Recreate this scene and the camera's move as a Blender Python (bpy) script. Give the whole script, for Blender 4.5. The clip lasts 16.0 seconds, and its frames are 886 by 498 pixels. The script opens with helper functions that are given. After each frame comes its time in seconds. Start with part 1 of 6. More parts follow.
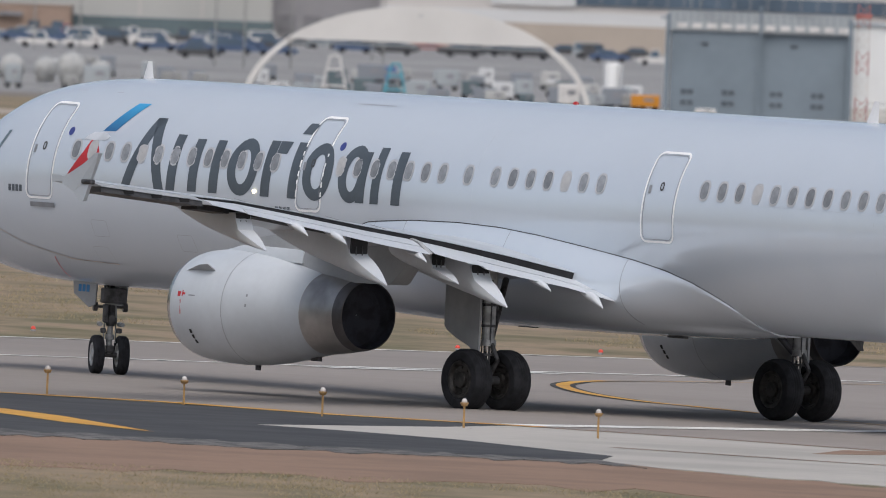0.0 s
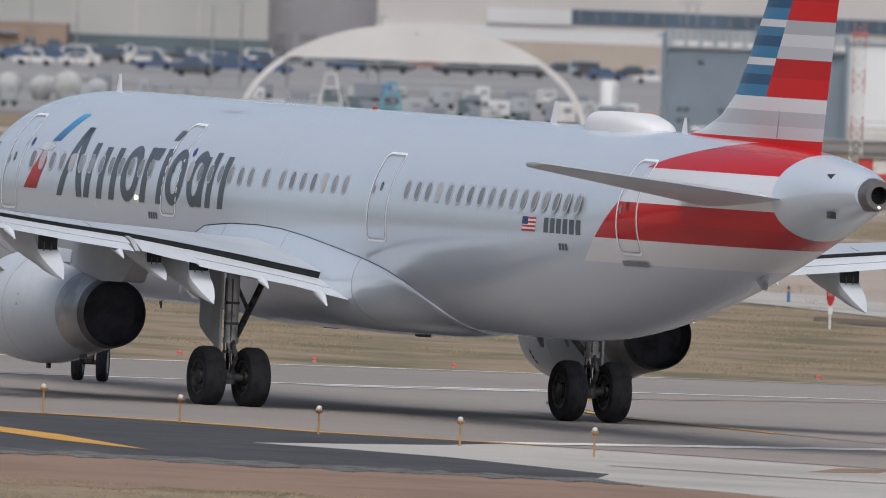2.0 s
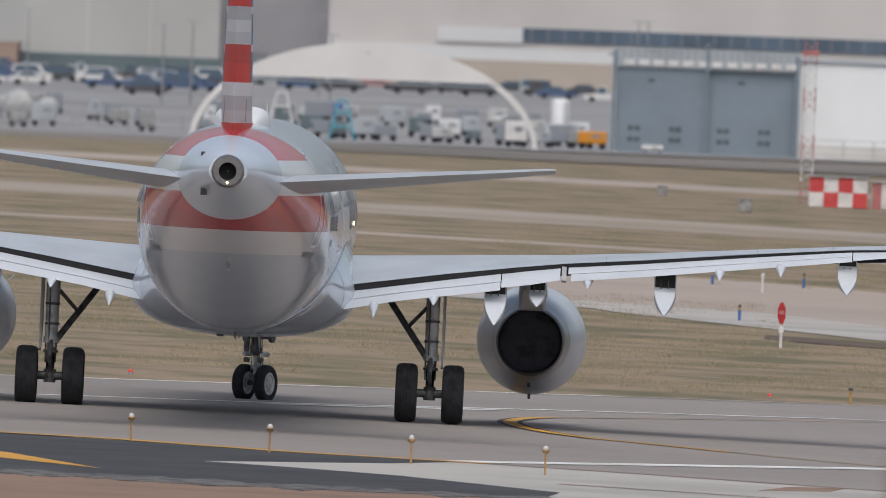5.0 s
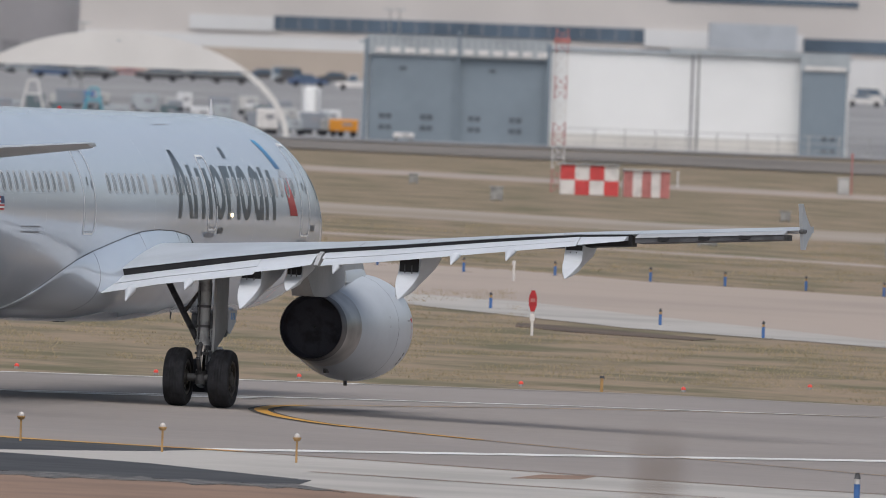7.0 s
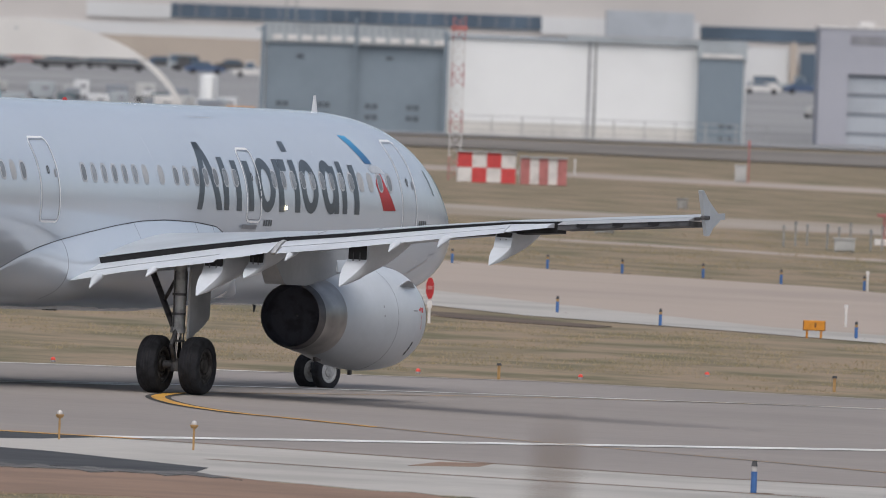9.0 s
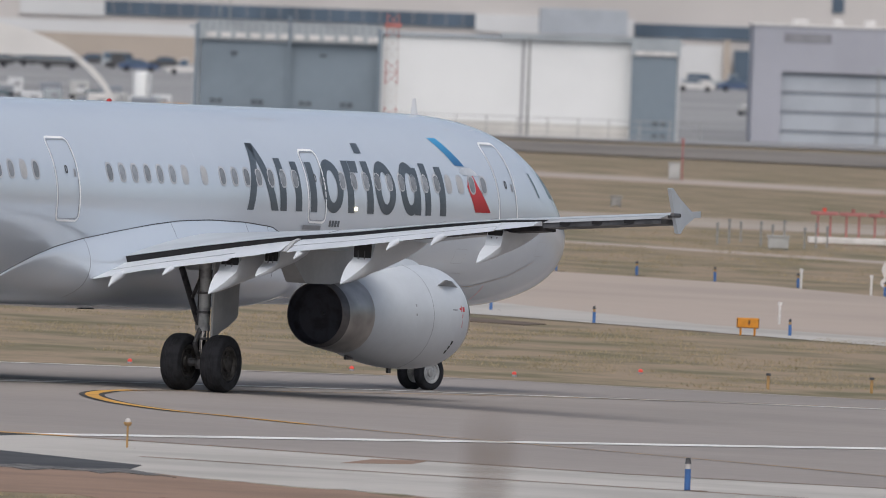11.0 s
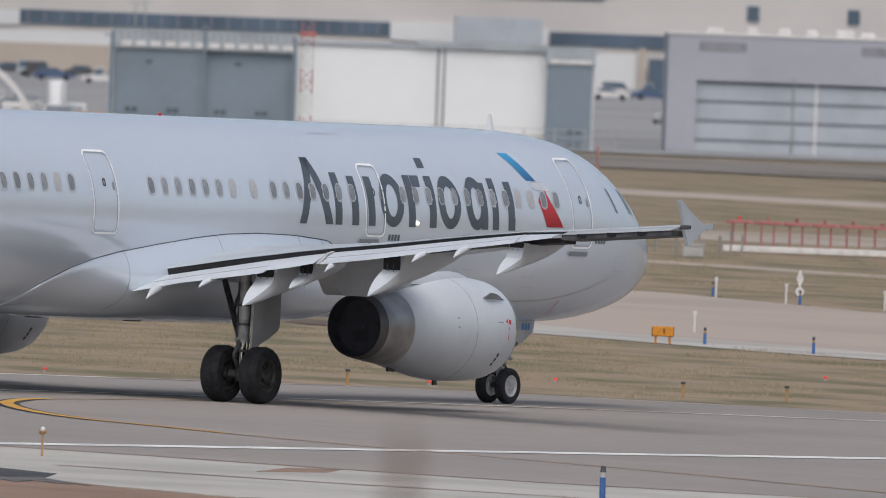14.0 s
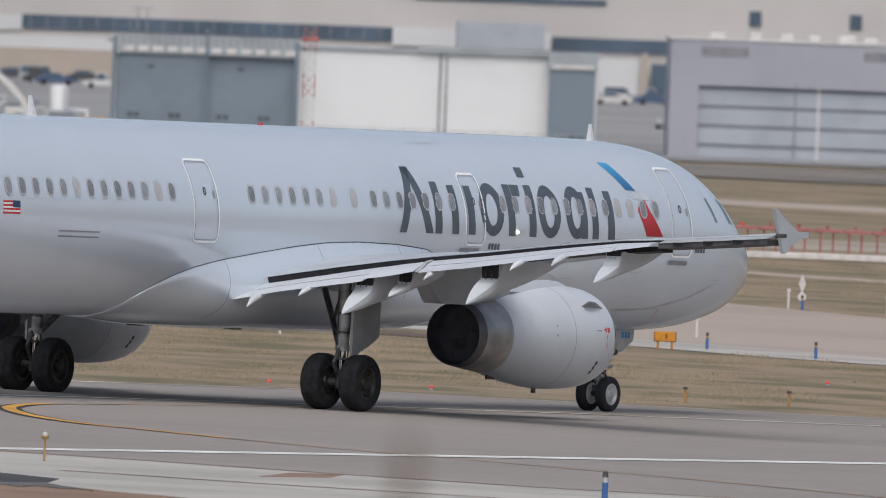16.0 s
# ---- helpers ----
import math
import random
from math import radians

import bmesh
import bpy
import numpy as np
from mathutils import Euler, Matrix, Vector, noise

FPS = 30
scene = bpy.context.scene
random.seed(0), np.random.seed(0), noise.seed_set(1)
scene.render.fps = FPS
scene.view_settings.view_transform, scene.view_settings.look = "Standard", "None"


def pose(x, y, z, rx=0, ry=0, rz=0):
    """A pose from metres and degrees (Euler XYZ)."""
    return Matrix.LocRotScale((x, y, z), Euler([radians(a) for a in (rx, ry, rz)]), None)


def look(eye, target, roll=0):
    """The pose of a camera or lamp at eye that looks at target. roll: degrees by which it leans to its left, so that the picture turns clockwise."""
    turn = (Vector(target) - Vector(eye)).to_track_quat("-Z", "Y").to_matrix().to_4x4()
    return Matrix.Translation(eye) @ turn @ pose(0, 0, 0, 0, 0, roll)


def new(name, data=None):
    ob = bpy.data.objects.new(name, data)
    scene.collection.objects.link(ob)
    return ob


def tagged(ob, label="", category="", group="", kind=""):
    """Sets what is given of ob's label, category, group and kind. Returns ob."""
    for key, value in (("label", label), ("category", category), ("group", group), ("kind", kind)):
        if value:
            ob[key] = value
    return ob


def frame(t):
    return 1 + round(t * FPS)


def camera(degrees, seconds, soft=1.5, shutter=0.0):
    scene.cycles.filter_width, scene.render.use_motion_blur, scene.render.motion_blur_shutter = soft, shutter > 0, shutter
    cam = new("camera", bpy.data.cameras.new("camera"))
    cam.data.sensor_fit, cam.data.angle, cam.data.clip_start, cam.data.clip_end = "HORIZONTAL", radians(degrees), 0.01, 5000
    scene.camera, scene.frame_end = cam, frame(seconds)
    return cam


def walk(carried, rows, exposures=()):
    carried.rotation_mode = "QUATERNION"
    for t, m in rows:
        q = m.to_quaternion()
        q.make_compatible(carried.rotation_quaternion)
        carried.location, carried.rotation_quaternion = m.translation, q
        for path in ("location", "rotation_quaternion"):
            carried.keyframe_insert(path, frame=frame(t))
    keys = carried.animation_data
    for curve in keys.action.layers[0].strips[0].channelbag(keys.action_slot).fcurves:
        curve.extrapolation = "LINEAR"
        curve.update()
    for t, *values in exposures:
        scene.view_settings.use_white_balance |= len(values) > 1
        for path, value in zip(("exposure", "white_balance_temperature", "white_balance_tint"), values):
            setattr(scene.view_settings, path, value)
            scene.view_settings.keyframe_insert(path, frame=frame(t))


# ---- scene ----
import functools

# ------------------------------------------------------------------ camera
# The near field falls gently to the right; FIELD turns level ground into it.
FIELD = Matrix.Rotation(radians(0.95), 4, "Y")
EYE = (0.0, 0.0, 9.05)
ROLL = 3.06
cam = camera(2.03, 16.0, soft=0.9)
cam.data.dof.use_dof = True
cam.data.dof.focus_distance = 500.0
cam.data.dof.aperture_fstop = 7.0


def aim(az, el):
    """Camera pose from the angles to the right of north and above the level."""
    a, e = radians(az), radians(el)
    d = Vector((math.sin(a) * math.cos(e), math.cos(a) * math.cos(e), math.sin(e)))
    return FIELD @ look(EYE, Vector(EYE) + d * 100, ROLL)


walk(cam, [(t, aim(a, e)) for t, a, e in (
    (0.0, -0.3738, -0.7269), (0.5, -0.3691, -0.7189), (1.0, -0.3453, -0.7027), (1.5, -0.3431, -0.6954),
    (2.0, -0.367, -0.685), (2.5, -0.3368, -0.6445), (3.0, -0.3346, -0.6846), (3.5, -0.3178, -0.6604),
    (3.7, -0.2998, -0.6540), (5.8, -0.188, -0.6325), (6.0, -0.1349, -0.6363), (6.5, 0.1214, -0.6291),
    (7.0, 0.3136, -0.6344), (7.5, 0.5695, -0.6181), (8.0, 0.5584, -0.6291), (8.5, 0.5503, -0.636),
    (8.7, 0.5505, -0.6515), (10.8, 0.606, -0.636), (11.0, 0.7027, -0.6486), (11.5, 0.8745, -0.6497),
    (12.0, 0.8735, -0.6304), (12.5, 0.8802, -0.6339), (13.0, 0.8659, -0.5854), (13.5, 0.8834, -0.622),
    (14.0, 0.8962, -0.6188), (14.5, 0.8884, -0.6179), (15.0, 0.9017, -0.625), (15.5, 0.8794, -0.6197),
    (16.0, 0.8904, -0.6074))])

# ------------------------------------------------------------------ light
SUN_EL, SUN_AZ = 57.0, 180.0
world = bpy.data.worlds.new("sky")
scene.world = world
world.use_nodes = True
wn = world.node_tree.nodes
sky = wn.new("ShaderNodeTexSky")
sky.sky_type, sky.sun_disc = "NISHITA", False
sky.sun_elevation, sky.sun_rotation = radians(SUN_EL), radians(SUN_AZ)
sky.air_density, sky.dust_density, sky.ozone_density = 1.0, 4.0, 1.0
hsv = wn.new("ShaderNodeHueSaturation")
hsv.inputs["Saturation"].default_value = 0.78
world.node_tree.links.new(sky.outputs[0], hsv.inputs["Color"])
world.node_tree.links.new(hsv.outputs[0], wn["Background"].inputs[0])
wn["Background"].inputs[1].default_value = 0.112
sun = new("sun", bpy.data.lights.new("sun", "SUN"))
sun.data.energy, sun.data.angle, sun.data.color = 1.4, radians(60), (0.985, 0.985, 1.0)
a, e = radians(SUN_AZ), radians(SUN_EL)
sun.matrix_world = look((math.sin(a) * math.cos(e) * 100, math.cos(a) * math.cos(e) * 100, math.sin(e) * 100), (0, 0, 0))
scene.view_settings.exposure = 0.04


# ------------------------------------------------------------------ materials
def mat(name, color, rough=0.6, metal=0.0, var=0.12, scale=3.0, bump=0.0, fine=40.0, stretch=(1, 1, 1), coat=0.0,
        second=None, spots=(0.45, 0.62), emit=None, alpha_ior=None, rand=0.0):
    """A procedural surface: base colour varied by a coarse and a fine noise, with relief from the fine one."""
    m = bpy.data.materials.new(name)
    m.use_nodes = True
    nt, bs = m.node_tree, m.node_tree.nodes["Principled BSDF"]
    n, l = nt.nodes, nt.links
    co = n.new("ShaderNodeTexCoord")
    mp = n.new("ShaderNodeMapping")
    mp.inputs["Scale"].default_value = stretch
    l.new(co.outputs["Object"], mp.inputs[0])
    big, small = n.new("ShaderNodeTexNoise"), n.new("ShaderNodeTexNoise")
    for tex, sc, det in ((big, scale, 5), (small, fine, 3)):
        tex.inputs["Scale"].default_value, tex.inputs["Detail"].default_value = sc, det
        l.new(mp.outputs[0], tex.inputs["Vector"])
    ramp = n.new("ShaderNodeMapRange")
    ramp.inputs[1].default_value, ramp.inputs[2].default_value = spots
    l.new(big.outputs[0], ramp.inputs[0])
    mix = n.new("ShaderNodeMix")
    mix.data_type = "RGBA"
    other = second or tuple(c * (1 - 2 * var) for c in color)
    mix.inputs[6].default_value, mix.inputs[7].default_value = (*color, 1), (*other, 1)
    l.new(ramp.outputs[0], mix.inputs[0])
    br = n.new("ShaderNodeMapRange")
    br.inputs[3].default_value, br.inputs[4].default_value = 1 - var, 1 + var
    l.new(small.outputs[0], br.inputs[0])
    hs = n.new("ShaderNodeHueSaturation")
    l.new(mix.outputs[2], hs.inputs["Color"])
    if rand:
        oi = n.new("ShaderNodeObjectInfo")
        rr = n.new("ShaderNodeMapRange")
        rr.inputs[3].default_value, rr.inputs[4].default_value = 1 - rand, 1 + rand
        l.new(oi.outputs["Random"], rr.inputs[0])
        mu = n.new("ShaderNodeMath")
        mu.operation = "MULTIPLY"
        l.new(rr.outputs[0], mu.inputs[0])
        l.new(br.outputs[0], mu.inputs[1])
        l.new(mu.outputs[0], hs.inputs["Value"])
    else:
        l.new(br.outputs[0], hs.inputs["Value"])
    l.new(hs.outputs[0], bs.inputs["Base Color"])
    ro = n.new("ShaderNodeMapRange")
    ro.inputs[3].default_value, ro.inputs[4].default_value = max(rough - 0.08, 0.02), min(rough + 0.08, 1)
    l.new(big.outputs[0], ro.inputs[0])
    l.new(ro.outputs[0], bs.inputs["Roughness"])
    bs.inputs["Metallic"].default_value = metal
    bs.inputs["Coat Weight"].default_value, bs.inputs["Coat Roughness"].default_value = coat, 0.08
    if bump:
        bp = n.new("ShaderNodeBump")
        bp.inputs["Strength"].default_value, bp.inputs["Distance"].default_value = 0.6, bump
        l.new(small.outputs[0], bp.inputs["Height"])
        l.new(bp.outputs[0], bs.inputs["Normal"])
    if emit:
        bs.inputs["Emission Color"].default_value, bs.inputs["Emission Strength"].default_value = (*emit[0], 1), emit[1]
    return m


SILVER = (0.66, 0.72, 0.79)
paint = mat("silver_paint", SILVER, 0.2, 0.28, 0.012, 0.35, coat=0.25, fine=2)
wing_paint = mat("wing_grey_paint", (0.48, 0.515, 0.55), 0.4, 0.0, 0.05, 0.6, fine=8, coat=0.1)
flap_paint = mat("flap_white_paint", (0.57, 0.60, 0.635), 0.4, 0.0, 0.05, 0.6, fine=8)
under_paint = mat("underside_grey", (0.40, 0.41, 0.42), 0.5, 0.0, 0.1, 0.8, fine=9)
cowl_paint = mat("cowl_paint", (0.57, 0.605, 0.64), 0.35, 0.05, 0.04, 0.7, fine=7, coat=0.2)
white_paint = mat("white_paint", (0.78, 0.78, 0.79), 0.4, 0.0, 0.03, 1.0)
burnt_metal = mat("burnt_metal", (0.15, 0.14, 0.14), 0.45, 0.6, 0.2, 1.5, fine=10)
pylon_paint = mat("pylon_paint", (0.37, 0.385, 0.40), 0.45, 0.0, 0.08, 0.8, fine=9)
nozzle_metal = mat("nozzle_metal", (0.46, 0.44, 0.42), 0.36, 0.75, 0.15, 1.5, fine=12)
lip_metal = mat("polished_lip", (0.72, 0.72, 0.73), 0.2, 1.0, 0.04, 2)
dark = mat("dark_cavity", (0.012, 0.012, 0.014), 0.7, 0, 0.2, 4)
# near-black navy: the nozzle's inner shade, lifted by haze, put into the colour
exhaust_shade = mat("exhaust_shade", (0.030, 0.032, 0.046), 0.8, 0, 0.25, 4)
# black that stands in for shade in narrow gaps
gap_black = mat("gap_shade_black", (0.009, 0.009, 0.011), 0.6, 0, 0.2, 4)
tyre_rubber = mat("tyre_rubber", (0.019, 0.020, 0.025), 0.92, 0, 0.25, 5, bump=0.002, fine=60)
hub_white = mat("wheel_hub_light", (0.52, 0.52, 0.52), 0.45, 0.3, 0.15, 6)
hub_dark = mat("wheel_hub_dark", (0.062, 0.058, 0.055), 0.5, 0.5, 0.3, 6)
gear_grey = mat("gear_grey", (0.42, 0.43, 0.44), 0.45, 0.35, 0.2, 5)
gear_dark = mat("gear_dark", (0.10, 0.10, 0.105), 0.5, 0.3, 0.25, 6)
chrome = mat("chrome_piston", (0.7, 0.7, 0.72), 0.15, 1.0, 0.03, 5)
line_grey = mat("panel_line_grey", (0.25, 0.26, 0.28), 0.5, 0, 0.05, 5)
door_white = mat("door_outline_white", (0.92, 0.92, 0.92), 0.4, 0, 0.02, 5)
letter_grey = mat("letter_slate", (0.085, 0.105, 0.125), 0.35, 0, 0.06, 2, coat=0.2)
red_paint = mat("red_paint", (0.55, 0.022, 0.025), 0.35, 0, 0.06, 2, coat=0.25)
blue_paint = mat("blue_paint", (0.03, 0.22, 0.50), 0.35, 0, 0.08, 2, coat=0.25)
window_glass = mat("cabin_window", (0.27, 0.285, 0.305), 0.2, 0, 0.1, 5, rand=0.25)
shade_white = mat("window_shade", (0.48, 0.48, 0.48), 0.3, 0, 0.05, 5)
window_rim = mat("window_rim", (0.50, 0.505, 0.52), 0.35, 0.2, 0.05, 6)
cockpit_glass = mat("cockpit_glass", (0.16, 0.21, 0.23), 0.06, 0.1, 0.05, 4)
beacon_red = mat("beacon_red", (0.40, 0.015, 0.015), 0.3, 0, 0.05, 4)
lamp_glow = mat("lamp_glow", (0.9, 0.85, 0.7), 0.3, 0, 0.02, 4, emit=((1.0, 0.82, 0.5), 4.0))

grass = mat("dry_grass", (0.275, 0.205, 0.135), 0.95, 0, 0.24, 0.30, second=(0.135, 0.12, 0.062), spots=(0.42, 0.64), bump=0.02, fine=3.0, stretch=(1.0, 0.5, 1))
soil = mat("bare_soil", (0.26, 0.168, 0.117), 0.95, 0, 0.16, 0.25, second=(0.21, 0.138, 0.097), bump=0.03, fine=3.0)
taxi_conc = mat("taxiway_concrete", (0.29, 0.257, 0.234), 0.85, 0, 0.08, 0.06, second=(0.248, 0.22, 0.2), spots=(0.35, 0.65), fine=1.2, bump=0.002)
light_conc = mat("pale_concrete", (0.44, 0.415, 0.38), 0.85, 0, 0.08, 0.15, second=(0.36, 0.34, 0.31), fine=1.5)
asphalt = mat("dark_asphalt", (0.034, 0.035, 0.039), 0.9, 0, 0.2, 0.5, second=(0.062, 0.062, 0.065), spots=(0.38, 0.66), fine=3.0, bump=0.004)
far_conc = mat("far_taxiway", (0.40, 0.33, 0.275), 0.85, 0, 0.06, 0.04, second=(0.35, 0.29, 0.245), fine=0.8)
apron_grey = mat("apron_grey", (0.30, 0.295, 0.29), 0.9, 0, 0.12, 0.03, second=(0.21, 0.207, 0.205), fine=0.5)
line_white = mat("line_white", (0.74, 0.73, 0.70), 0.7, 0, 0.1, 0.5, second=(0.55, 0.54, 0.51), fine=2)
line_yellow = mat("line_yellow", (0.62, 0.33, 0.05), 0.7, 0, 0.12, 0.5, second=(0.5, 0.26, 0.05), fine=2)
line_black = mat("line_black", (0.045, 0.043, 0.04), 0.8, 0, 0.15, 0.6)


# ------------------------------------------------------------------ mesh helpers
def mesh_of(bm, name, material, smooth=False):
    me = bpy.data.meshes.new(name)
    bmesh.ops.recalc_face_normals(bm, faces=bm.faces)
    bm.to_mesh(me)
    bm.free()
    for m in (material if isinstance(material, (list, tuple)) else [material]):
        me.materials.append(m)
    if smooth:
        me.polygons.foreach_set("use_smooth", [True] * len(me.polygons))
        me.set_sharp_from_angle(angle=radians(38))
    return me


def part(name, bm, material, parent, label="", smooth=False):
    ob = new(name, mesh_of(bm, name, material, smooth))
    ob.parent = parent
    if label:
        ob["label"] = label
    return ob


def root(name, m, label, category, group="", kind=""):
    ob = new(name)
    ob.matrix_basis = m
    return tagged(ob, label, category, group, kind)


def solid(name, bm, material, label, category, m=None, group="", kind="", smooth=False):
    ob = new(name, mesh_of(bm, name, material, smooth))
    if m is not None:
        ob.matrix_basis = m
    return tagged(ob, label, category, group, kind)


def box(bm, cx, cy, cz, sx, sy, sz, bevel=0.0, rot=None):
    mx = Matrix.Translation((cx, cy, cz)) @ (rot or Matrix()) @ Matrix.Diagonal((sx, sy, sz, 1))
    vs = bmesh.ops.create_cube(bm, size=1, matrix=mx)["verts"]
    if bevel:
        es = list({e for v in vs for e in v.link_edges})
        bmesh.ops.bevel(bm, geom=es, offset=bevel, segments=2, affect="EDGES", profile=0.5)
    return bm


def tube(bm, p, q, r0, r1=None, seg=12, caps=True):
    p, q = Vector(p), Vector(q)
    d = q - p
    mx = Matrix.Translation((p + q) / 2) @ d.to_track_quat("Z", "Y").to_matrix().to_4x4()
    bmesh.ops.create_cone(bm, cap_ends=caps, segments=seg, radius1=r0, radius2=r0 if r1 is None else r1, depth=d.length, matrix=mx)
    return bm


def loft(bm, rings, close=True, cap0=True, cap1=True, mi=0):
    """Skin between rings of equal point count."""
    vr = [[bm.verts.new(p) for p in r] for r in rings]
    n = len(vr[0])
    for a, b in zip(vr, vr[1:]):
        for i in range(n if close else n - 1):
            j = (i + 1) % n
            f = bm.faces.new((a[i], a[j], b[j], b[i]))
            f.material_index = mi
    if cap0:
        bm.faces.new(vr[0][::-1]).material_index = mi
    if cap1:
        bm.faces.new(vr[-1]).material_index = mi
    return bm


def prism(bm, pts, a, b):
    """A plate: outline pts lifted from the function a to b (points to 3D)."""
    va, vb = [bm.verts.new(a(*p)) for p in pts], [bm.verts.new(b(*p)) for p in pts]
    n = len(pts)
    for i in range(n):
        j = (i + 1) % n
        bm.faces.new((va[i], va[j], vb[j], vb[i]))
    bm.faces.new(va[::-1])
    bm.faces.new(vb)
    return bm


def ico(bm, c, r, sub=2, scale=(1, 1, 1)):
    bmesh.ops.create_icosphere(bm, subdivisions=sub, radius=r, matrix=Matrix.Translation(c) @ Matrix.Diagonal((*scale, 1)))
    return bm


def B():
    return bmesh.new()


# ------------------------------------------------------------------ ground
SLOPE = math.tan(radians(0.95))


def ground_z(y):
    """Height of the far ground, which lies lower beyond the field."""
    return float(np.interp(y, (1150, 1760, 2060, 2400, 3300), (0, -3.2, -5.0, -5.1, -5.2)))


def field_z(x, y):
    """Height anywhere: the near field has a slight crossfall that fades out to the sides and beyond."""
    fade = float(np.interp(y, (-300, 0, 1150, 1700), (0, 1, 1, 0)))
    mound = float(np.interp(y, (-300, -60, 72, 180), (0, 7.35, 7.35, 0))) * float(np.interp(abs(x), (130, 900), (1, 0)))
    return mound + ground_z(y) - SLOPE * max(-130.0, min(130.0, x)) * fade


def sheet(name, pts_rows, material, label, category, lift=0.0):
    bm = B()
    rows = [[bm.verts.new((x, y, field_z(x, y) + lift)) for x, y in r] for r in pts_rows]
    for a, b in zip(rows, rows[1:]):
        for i in range(len(a) - 1):
            bm.faces.new((a[i], a[i + 1], b[i + 1], b[i]))
    return solid(name, bm, material, label, category, kind="structure")


def flat(name, pts, z, material, label, category, kind="structure"):
    bm = B()
    top = [bm.verts.new((x, y, z + field_z(x, y))) for x, y in pts]
    foot = [bm.verts.new((v.co.x, v.co.y, v.co.z - 0.03)) for v in top]
    bm.faces.new(top)
    for i in range(len(top)):
        j = (i + 1) % len(top)
        bm.faces.new((top[i], top[j], foot[j], foot[i]))
    return solid(name, bm, material, label, category, kind=kind)


sheet("ground", [[(x, y) for x in (-3000, -900, -130, 0, 130, 900, 3000)] for y in (-1500, -300, -60, 0, 72, 180, 400, 800, 1150, 1400, 1600, 1700, 1760, 2060, 2400, 2700, 3300, 4200, 5500)], grass,
      "dry straw-coloured airfield grass", "grass")


def ribbon(name, centre, width, z, material, label, parent=None):
    """A painted line of a width along a run of points."""
    bm = B()
    prev = None
    n = len(centre)
    for i in range(n):
        a, b = Vector(centre[max(i - 1, 0)]), Vector(centre[min(i + 1, n - 1)])
        t = (b - a).normalized()
        nn = Vector((-t.y, t.x)) * width / 2
        p = Vector(centre[i])
        cur = [bm.verts.new((*w, z + field_z(*w))) for w in (p + nn, p - nn)]
        if prev:
            bm.faces.new((prev[0], prev[1], cur[1], cur[0]))
        prev = cur
    return solid(name, bm, material, label, "marking", kind="structure")


def ragged(pts, amp, seed, step=0.4):
    """Points along a broken line with an uneven edge."""
    rng = random.Random(seed)
    out = []
    for (x0, y0), (x1, y1) in zip(pts, pts[1:]):
        n = max(1, int(math.hypot(x1 - x0, (y1 - y0) * 0.1) / step))
        out += [(x0 + (x1 - x0) * k / n + rng.uniform(-0.1, 0.1), y0 + (y1 - y0) * k / n + rng.uniform(-amp, amp)) for k in range(n)]
    return out + [pts[-1]]


NEAR = [(-120, 522), (-60, 491), (-11.15, 466.6), (-1.58, 461.6), (1.91, 459.2), (5.5, 456.0), (9.12, 453.6), (15.2, 453.0), (120, 470)]
FARE = [(128, 745), (60, 585), (30, 553), (18.3, 550.5), (7.51, 550.3), (-3.0, 539.0), (-12.7, 528), (-60, 520), (-120, 560)]
flat("taxiway", NEAR + FARE, 0.012, taxi_conc, "worn grey-brown taxiway concrete", "taxiway")
SOIL_EDGE = [(-120, 470), (-60, 440), (-10.3, 432.2), (-4.43, 432.0), (0.07, 433.2), (1.59, 429.5), (4.27, 426), (9, 419), (60, 380), (120, 330)]
flat("soil_verge", ragged(SOIL_EDGE, 1.5, 1) + ragged([(120, 250), (20, 398), (6, 410), (0, 412), (-4, 410), (-10, 407), (-60, 410), (-120, 430)], 2.5, 2, 0.7), 0.008, soil, "bare reddish-brown soil verge", "soil")
flat("shoulder", [(-120, 521.5), (-60, 490.5), (-11.15, 466.2), (-1.58, 461.2), (-2.74, 456.8), (-3.66, 454.8), (-6.2, 449.6), (-4.41, 448.2), (-2.57, 446.0), (0.3, 438.8)] + ragged([(0.1, 433.6), (-4.43, 432.6), (-10.3, 432.8), (-60, 441), (-120, 471)], 0.9, 3, 0.3), 0.016, asphalt, "dark asphalt shoulder with a broken edge", "asphalt")
flat("pavement", [(-6.2, 449.9), (-1.58, 461.3), (1.91, 459.0), (5.5, 455.8), (9.12, 453.4), (15.2, 452.8), (120, 469), (120, 331)] + ragged([(60, 381), (9, 420), (4.27, 426.6), (1.59, 430.2), (0.07, 434)], 0.8, 5, 0.4) + [(0.32, 438.8), (-2.57, 446.2), (-4.41, 448.4)], 0.014, light_conc, "pale concrete shoulder slabs", "concrete")
flat("crack_edge", ragged([(-60, 438.2), (-10.3, 429.6), (-4.43, 429.8), (0.6, 431.6), (0.9, 429.8)], 1.1, 7, 0.25) + ragged([(0.07, 433.9), (-4.43, 433.4), (-10.3, 433.8), (-60, 442)], 1.2, 8, 0.3), 0.020, mat("rubble", (0.17, 0.16, 0.15), 0.9, 0, 0.4, 2.5, second=(0.055, 0.055, 0.055), spots=(0.4, 0.6), bump=0.03, fine=8), "crumbled grey asphalt edge", "rubble")
flat("soil_patch", [(3.9, 449.8), (4.5, 454.6), (5.5, 455.6), (5.2, 452.2)], 0.02, soil, "brown stain on the concrete", "soil")

